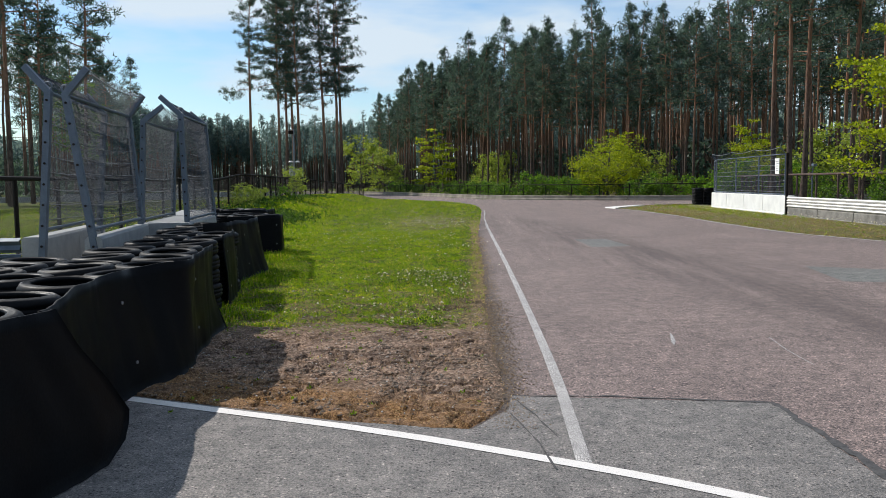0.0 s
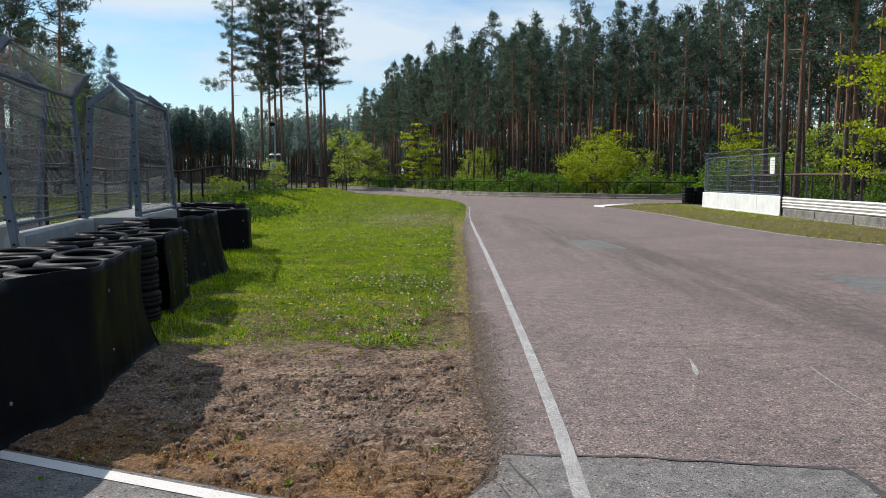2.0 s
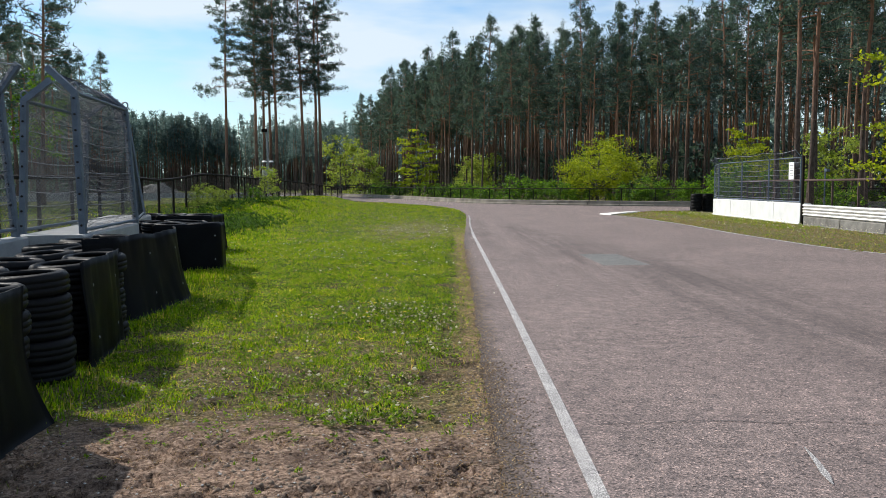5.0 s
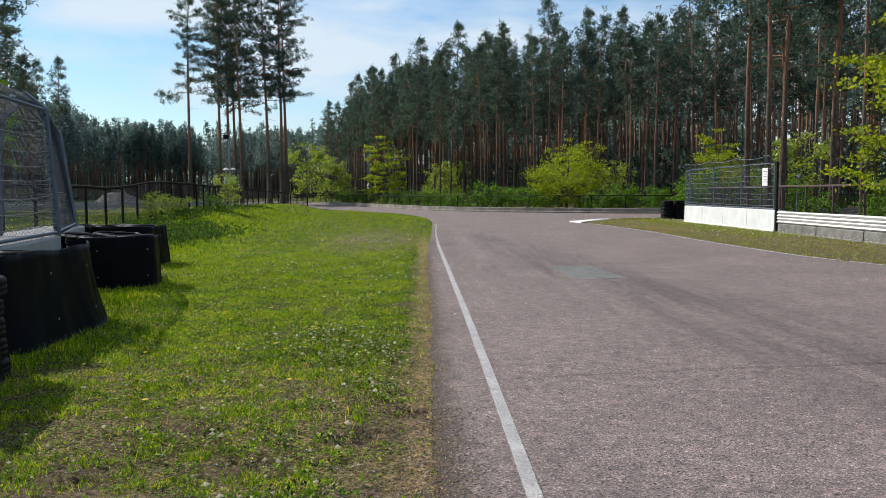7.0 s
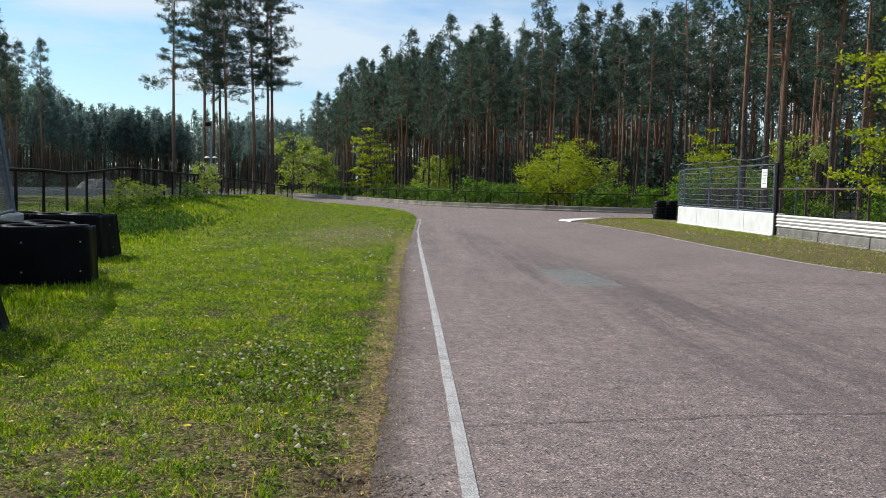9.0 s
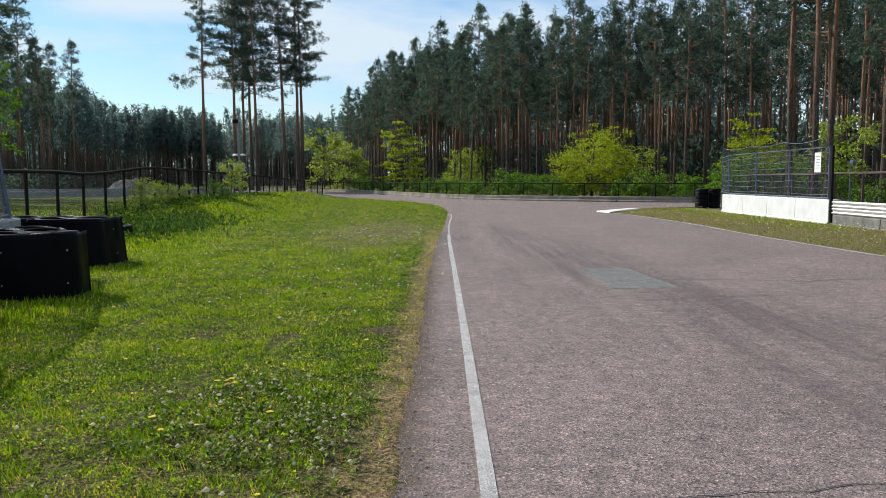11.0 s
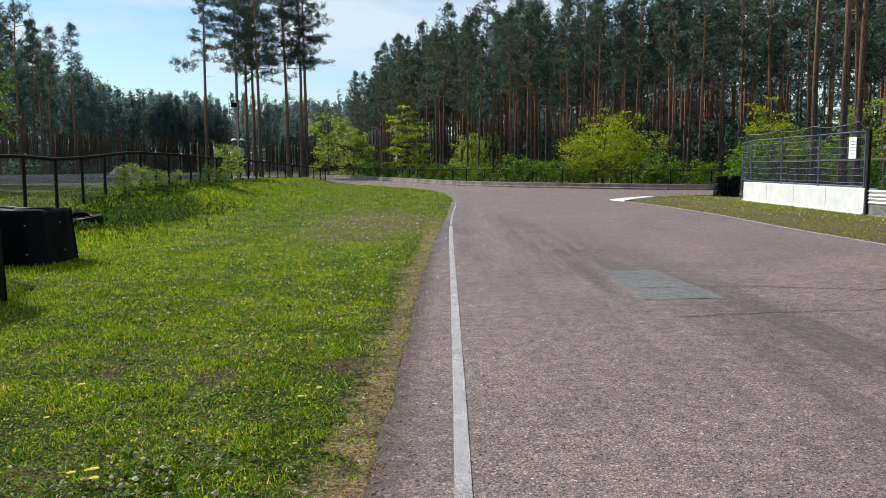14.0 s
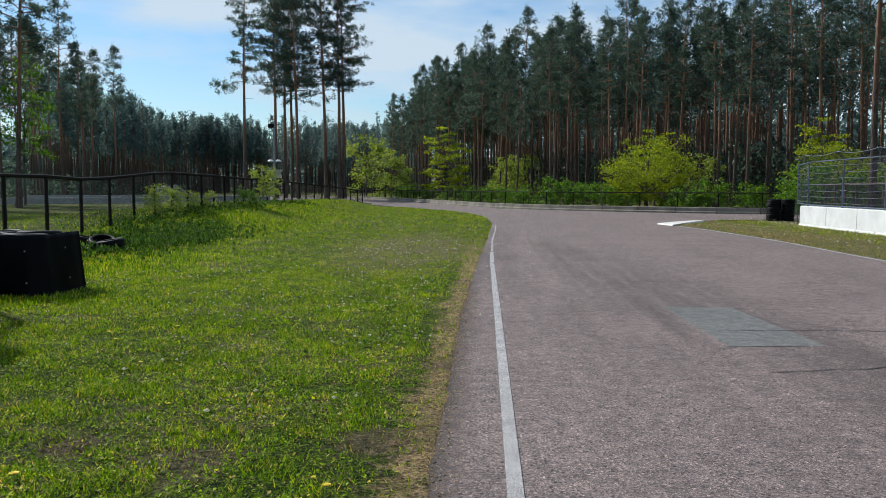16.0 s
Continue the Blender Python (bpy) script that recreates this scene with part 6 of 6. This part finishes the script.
def leaf_rosettes(centres, mat, name, label, per, size, flat=0.35):
    """Broad leaves lying round many small plants."""
    c = np.repeat(centres, per, axis=0)
    n = len(c)
    a = turf_rng.uniform(0, math.tau, n)
    ln = size * turf_rng.uniform(0.5, 1.3, n)
    out = np.stack([np.cos(a), np.sin(a), turf_rng.uniform(0.05, flat * 2, n)], 1)
    side = np.stack([-np.sin(a), np.cos(a), turf_rng.normal(0, 0.25, n)], 1)
    base = c + turf_rng.normal(0, size * 0.45, (n, 3)) * np.array([1, 1, 0.12]) + np.array([0, 0, 0.012])
    L, W = ln[:, None], (ln * turf_rng.uniform(0.25, 0.42, n))[:, None]
    v = np.stack([base, base + out * L * 0.5 + side * W, base + out * L + np.array([0, 0, -0.35]) * L * 0.5, base + out * L * 0.5 - side * W], 1).reshape(-1, 3)
    return tagged(raw(name, v, np.arange(n * 4).reshape(-1, 4), mat), label, "weeds", kind="stuff")


def ground_points(x, y):
    return np.stack([x, y, land(x, y)], 1)


WEED = leafy("weed_leaves", [(0.0, (0.03, 0.075, 0.006)), (0.5, (0.13, 0.24, 0.014)), (1.0, (0.28, 0.40, 0.04))], 0.52, 0.6, 0.08)
RANK = leafy("nettle_leaves", [(0.0, (0.012, 0.035, 0.006)), (0.5, (0.045, 0.105, 0.014)), (1.0, (0.13, 0.22, 0.035))], 0.35, 0.6, 0.1)
WILTED = leafy("wilted_leaves", [(0.0, (0.018, 0.024, 0.007)), (0.4, (0.07, 0.10, 0.02)), (0.7, (0.22, 0.25, 0.09)), (0.86, (0.42, 0.38, 0.23)), (1.0, (0.58, 0.52, 0.37))], 0.3, 0.7, 0.1)
DRY = leafy("dry_stalks", [(0.0, (0.10, 0.055, 0.025)), (0.5, (0.36, 0.22, 0.10)), (1.0, (0.68, 0.52, 0.31))], 0.2, 0.8, 0.2)
x, y = scatter(-6.0, -0.6, 9.2, 26.0, 6500)
ok = turf_rng.uniform(0, 1, len(x)) < 0.15 + 0.85 * smooth01((grain_noise(x * 0.9, y * 0.9, 51, 4) - 0.45) / 0.12)
x, y = x[ok], y[ok]
leaf_rosettes(ground_points(x, y), WEED, "broadleaf_weeds", "small broad-leaved weeds among the grass", 6, 0.021)
# dandelion beds: dark leaves, wilted leaves and pale seed clocks on stalks
BEDS = ((-1.05, 13.75, 0.30, 0.45, 150), (-1.55, 14.35, 0.25, 0.25, 90), (-1.2, 13.1, 0.3, 0.25, 70), (-1.95, 13.6, 0.3, 0.4, 60), (-1.2, 9.65, 0.28, 0.12, 60), (-0.95, 12.0, 0.25, 0.3, 40), (-2.1, 11.8, 0.5, 0.5, 50), (-1.35, 10.6, 0.35, 0.3, 40), (-2.3, 10.6, 0.4, 0.3, 40), (-1.6, 17.6, 0.5, 0.3, 45), (-2.9, 19.0, 0.5, 0.4, 45), (-1.3, 19.8, 0.4, 0.3, 35))
cx = np.concatenate([turf_rng.normal(a, sa, n) for a, b, sa, sb, n in BEDS])
cy = np.concatenate([turf_rng.normal(b, sb, n) for a, b, sa, sb, n in BEDS])
ok = cx < -0.6
cx, cy = cx[ok], cy[ok]
leaf_rosettes(ground_points(cx, cy) + np.array([0, 0, 0.014]), WEED, "dandelion_leaves", "dark green dandelion leaves in beds", 8, 0.029, 0.7)
leaf_rosettes(ground_points(cx + 0.03, cy - 0.04) + np.array([0, 0, 0.03]), WILTED, "wilted_weeds", "dark clump of wilted weeds with pale leaf backs", 13, 0.018, 0.7)
cx_bed, cy_bed = cx, cy
# young weeds coming up through the bare soil
cx, cy = turf_rng.uniform(-2.8, -0.5, 44), turf_rng.uniform(6.2, 9.5, 44)
leaf_rosettes(ground_points(cx, cy), WEED, "soil_weeds", "small green weeds coming up through bare soil", 9, 0.019, 0.9)
# clover and other small leaves that make up much of the turf
x, y = scatter(-6.2, -0.35, 8.6, 20.0, 42000)
ok = turf_rng.uniform(0, 1, len(x)) < thin(x, y) * (0.3 + 0.7 * smooth01((grain_noise(x * 2.6, y * 2.6, 61, 4) - 0.38) / 0.2))
x, y = x[ok], y[ok]
leaf_rosettes(ground_points(x, y) + np.array([0, 0, 0.006]), BLADE, "clover", "small clover leaves through the turf", 3, 0.017, 0.5)
# coarser leaves where the turf runs on
x, y = scatter(-6.6, -0.45, 13.0, 30.0, 52000)
ok = turf_rng.uniform(0, 1, len(x)) < thin(x, y) * (0.25 + 0.75 * smooth01((grain_noise(x * 3.1, y * 3.1, 67, 4) - 0.42) / 0.14))
x, y = x[ok], y[ok]
leaf_rosettes(ground_points(x, y) + np.array([0, 0, 0.012]), BLADE, "turf_leaves", "broader green leaves through the turf", 2, 0.02, 0.8)
# straw and dead stalks lying in the thin places
x, y = scatter(-6.0, -0.4, 8.8, 20.0, 110000)
ok = turf_rng.uniform(0, 1, len(x)) < 0.24 + 0.76 * (1 - thin(x, y)) ** 1.3
x, y = x[ok], y[ok]
tagged(raw("straw", blades(x, y, 0.014, 0.006, 2.2), np.arange(len(x) * 3).reshape(-1, 3), DRY), "dead straw lying in thin turf", "straw", kind="stuff")

# drier, seeding grass on the island by the wall
x, y = scatter(8.2, 12.9, 22.0, 53.0, 26000)
ok = turf_rng.uniform(0, 1, len(x)) < 0.25 + 0.75 * smooth01((grain_noise(x * 0.9, y * 0.5, 81, 4) - 0.42) / 0.15)
x, y = x[ok], y[ok]
tagged(raw("dry_grass", blades(x, y, 0.03, 0.02, 1.6), np.arange(len(x) * 3).reshape(-1, 3), DRY), "dry straw-coloured grass on the island", "grass", kind="stuff")
# rank weeds on the bank at the fence's foot
x = np.concatenate([turf_rng.normal(-9.7, 0.55, 1100), turf_rng.normal(-11.4, 0.5, 1100), turf_rng.normal(-8.7, 0.8, 1500)])
y = np.concatenate([turf_rng.uniform(25.0, 40.0, 1100), turf_rng.uniform(36.0, 62.0, 1100), turf_rng.normal(33.0, 2.6, 1500)])
lift = 0.24 * smooth01((grain_noise(x * 1.4, y * 1.0, 57, 3) - 0.3) / 0.4)
leaf_rosettes(ground_points(x, y) + np.c_[0 * x, 0 * x, lift * turf_rng.uniform(0, 1, len(x))], RANK, "rank_weeds", "rank dark green weeds at a fence's foot", 13, 0.052, 1.1)

# dry needles and stalks along the track's rim and over the soil
x, y = np.concatenate([turf_rng.normal(-0.58, 0.17, 30000), turf_rng.uniform(-3.4, -0.4, 30000), turf_rng.uniform(-3.4, -0.4, 64000)]), np.concatenate([turf_rng.uniform(6.4, 24.0, 30000), turf_rng.uniform(6.0, 9.9, 30000), turf_rng.uniform(5.6, 8.0, 64000)])
ok = ~inside(x, y, OUTLINE) | ((x < -0.2) & (x > -0.46) & (y > 6.5))
ok &= ~((np.arange(len(x)) >= 60000) & (y + 0.42 * x > 6.2 + 0.8 * ripple(x, y, 4.0, 2, 9)))
x, y = x[ok], y[ok]
tagged(raw("dry_litter", blades(x, y, 0.009, 0.006, 2.3), np.arange(len(x) * 3).reshape(-1, 3), DRY), "dry straw and bark litter on the soil", "litter", kind="stuff")

SOIL = plain("soil_clods", (0.09, 0.065, 0.048), (0.28, 0.21, 0.155), 20.0, 0.95, bumps=0.6, fine=90.0)
PALE_STONE = plain("pale_stone_chips", (0.28, 0.25, 0.22), (0.62, 0.58, 0.53), 15.0, 0.85)
STONE = plain("small_stones", (0.12, 0.11, 0.10), (0.30, 0.28, 0.26), 20.0, 0.85)


def pebbles(x, y, z, size):
    """Lumps of eight faces each, knocked out of shape."""
    n = len(x)
    octa = np.array([(1, 0, 0), (0, 1, 0), (-1, 0, 0), (0, -1, 0), (0, 0, 0.7), (0, 0, -0.5)], float)
    v = octa[None] * turf_rng.uniform(0.6, 1.3, (n, 6, 1)) * (size * turf_rng.uniform(0.5, 1.5, n) ** 1.6)[:, None, None]
    a = turf_rng.uniform(0, math.tau, n)
    c, s = np.cos(a)[:, None], np.sin(a)[:, None]
    v = np.stack([v[..., 0] * c - v[..., 1] * s, v[..., 0] * s + v[..., 1] * c, v[..., 2]], -1) + np.stack([x, y, z], 1)[:, None]
    f = np.array([(0, 1, 4), (1, 2, 4), (2, 3, 4), (3, 0, 4), (1, 0, 5), (2, 1, 5), (3, 2, 5), (0, 3, 5)])
    return v.reshape(-1, 3), (f[None] + np.arange(n)[:, None, None] * 6).reshape(-1, 3)


x, y = scatter(-3.6, -0.45, 6.0, 10.4, 15000)
ok = turf_rng.uniform(0, 1, len(x)) < smooth01((9.8 - y) / 1.2) * (0.35 + 0.65 * smooth01(ripple(x, y, 3.0, 4, 15) + 0.6))
x, y = x[ok], y[ok]
v, f = pebbles(x, y, land(x, y) - 0.003, np.where(grain_noise(x * 1.7, y * 2.4, 71, 3) > 0.54, 0.013, 0.007))
tagged(raw("soil_clods", v, f, SOIL), "crumbled brown soil clods", "soil", kind="stuff")
x, y = np.concatenate([turf_rng.normal(-0.5, 0.1, 5000), turf_rng.normal(-0.36, 0.1, 4500)]), np.concatenate([turf_rng.uniform(6.3, 26.0, 5000), turf_rng.uniform(5.95, 11.5, 4500)])
v, f = pebbles(x, y, np.where(inside(x, y, OUTLINE), 0.0, land(x, y)) + 0.001, 0.0065)
tagged(raw("rim_soil", v, f, SOIL), "crumbs of earth along the asphalt's edge", "soil", kind="stuff")
x, y = np.concatenate([turf_rng.uniform(-2.6, 1.4, 300), turf_rng.normal(-0.36, 0.04, 900)]), np.concatenate([turf_rng.uniform(3.4, 6.2, 300), turf_rng.uniform(6.3, 22.0, 900)])
ok = inside(x, y, OUTLINE)
v, f = pebbles(x[ok], y[ok], np.full(ok.sum(), 0.004), 0.004)
tagged(raw("grit", v, f, STONE), "scattered grit and pebbles on the asphalt", "grit", kind="stuff")

# pale chips of stone in the bare soil
x, y = scatter(-3.4, -0.45, 6.1, 11.0, 1300)
v, f = pebbles(x, y, land(x, y) + 0.002, 0.0065)
tagged(raw("stone_chips", v, f, PALE_STONE), "pale chips of stone in the bare soil", "stones", kind="stuff")

# dandelions in flower
YELLOW = plain("dandelion_yellow", (0.62, 0.42, 0.01), (0.80, 0.62, 0.03), 90.0, 0.6)
STEM = plain("stem_green", (0.10, 0.16, 0.04), (0.16, 0.22, 0.06), 30.0, 0.6)


def dandelion():
    e = thing("dandelion", (0, 0, 0), 0, "yellow dandelion in flower in the grass", "flower", "dandelions")
    bm = bmesh.new()
    bar(bm, (0, 0, 0), (0.012, 0.004, 0.075), 0.0025, 5)
    part("stem", bm, STEM, e)
    v = []
    for k in range(26):
        a = k * 2.399
        r = 0.021 if k < 16 else 0.013
        c = Vector((0.012, 0.004, 0.075 + (0.003 if k < 16 else 0.007)))
        o, s = Vector((math.cos(a), math.sin(a), 0.28)), Vector((-math.sin(a), math.cos(a), 0))
        v += [c, c + o * r * 0.6 - s * 0.0045, c + o * r, c + o * r * 0.6 + s * 0.0045]
    raw("flower_head", [tuple(q) for q in v], np.arange(104).reshape(-1, 4), YELLOW, e)
    return e


flower = dandelion()
spots_d = [(-1.67, 14.37), (-1.89, 13.5), (-1.2, 13.6), (-1.75, 13.3), (-1.0, 12.4), (-2.6, 12.2), (-1.71, 14.52), (-1.62, 14.36), (-1.66, 14.44), (-1.75, 14.42), (-1.48, 14.03), (-0.8, 14.93), (-1.59, 13.45), (-0.92, 15.73), (-2.38, 15.94), (-0.85, 15.9), (-2.7, 15.2), (-3.2, 15.0), (-3.3, 16.0), (-3.5, 19.5), (-3.7, 19.8), (-3.2, 20.2), (-2.9, 18.6), (-2.2, 17.4), (-4.0, 21.0), (-3.9, 18.0), (-2.4, 11.4), (-1.5, 12.0), (-3.0, 13.2), (-3.4, 12.8), (-0.95, 16.1), (-2.3, 15.3), (-4.4, 24.5), (-4.9, 25.0), (-3.1, 23.3), (-1.9, 22.0)]
for k, (px, py) in enumerate(spots_d):
    m = pose(px, py, float(land(px, py)), 0, 0, 47 * k) @ Matrix.Scale(1.0 + 0.25 * math.sin(k), 4)
    if k:
        copy_thing(flower, m)
    else:
        flower.matrix_basis = m
x, y = turf_rng.normal(-10.0, 0.3, 260), turf_rng.normal(30.0, 0.7, 260)
v, f = pebbles(x, y, land(x, y) + turf_rng.uniform(0.15, 0.38, 260), 0.014)
tagged(raw("yellow_flowers", v, f, YELLOW), "patch of small yellow flowers at a fence's foot", "flowers", kind="stuff")
WHITE = leafy("clover_white", [(0.0, (0.50, 0.46, 0.33)), (0.6, (0.72, 0.68, 0.54)), (1.0, (0.82, 0.79, 0.68))], 0.55, 0.9, 0.02, 0.0, (1.1, 1.08, 1.0))
x, y = scatter(-6.5, -0.8, 10.5, 46.0, 5200)
ok = (ripple(x, y, 1.1, 2, 12) > 0.0) & (turf_rng.uniform(0, 1, len(x)) < smooth01((y - 12.0) / 9.0))
pick = turf_rng.integers(0, len(cx_bed), 330)
x = np.concatenate([x[ok], turf_rng.normal(-2.6, 1.2, 1300), cx_bed[pick]])
y = np.concatenate([y[ok], turf_rng.normal(32.0, 7.0, 1300), cy_bed[pick] + 0.03])
rise = np.r_[np.full(len(x) - 330, 0.03), turf_rng.uniform(0.04, 0.10, 330)]
v, f = pebbles(x, y, land(x, y) + rise, np.where(y > 22, 0.011, np.where(rise > 0.035, 0.0125, 0.0085)))
px, py = scatter(8.6, 12.8, 26.0, 52.0, 1500)
ok = turf_rng.uniform(0, 1, len(px)) < 0.2 + 0.8 * smooth01((px - 10.6) / 1.6)
iv, jf = pebbles(px[ok], py[ok], land(px[ok], py[ok]) + turf_rng.uniform(0.04, 0.16, ok.sum()), 0.017)
v, f = joined([(v, f), (iv, jf)])
tagged(raw("seed_heads", v, f, WHITE), "tiny white seed heads and daisies in the grass", "flowers", kind="stuff")
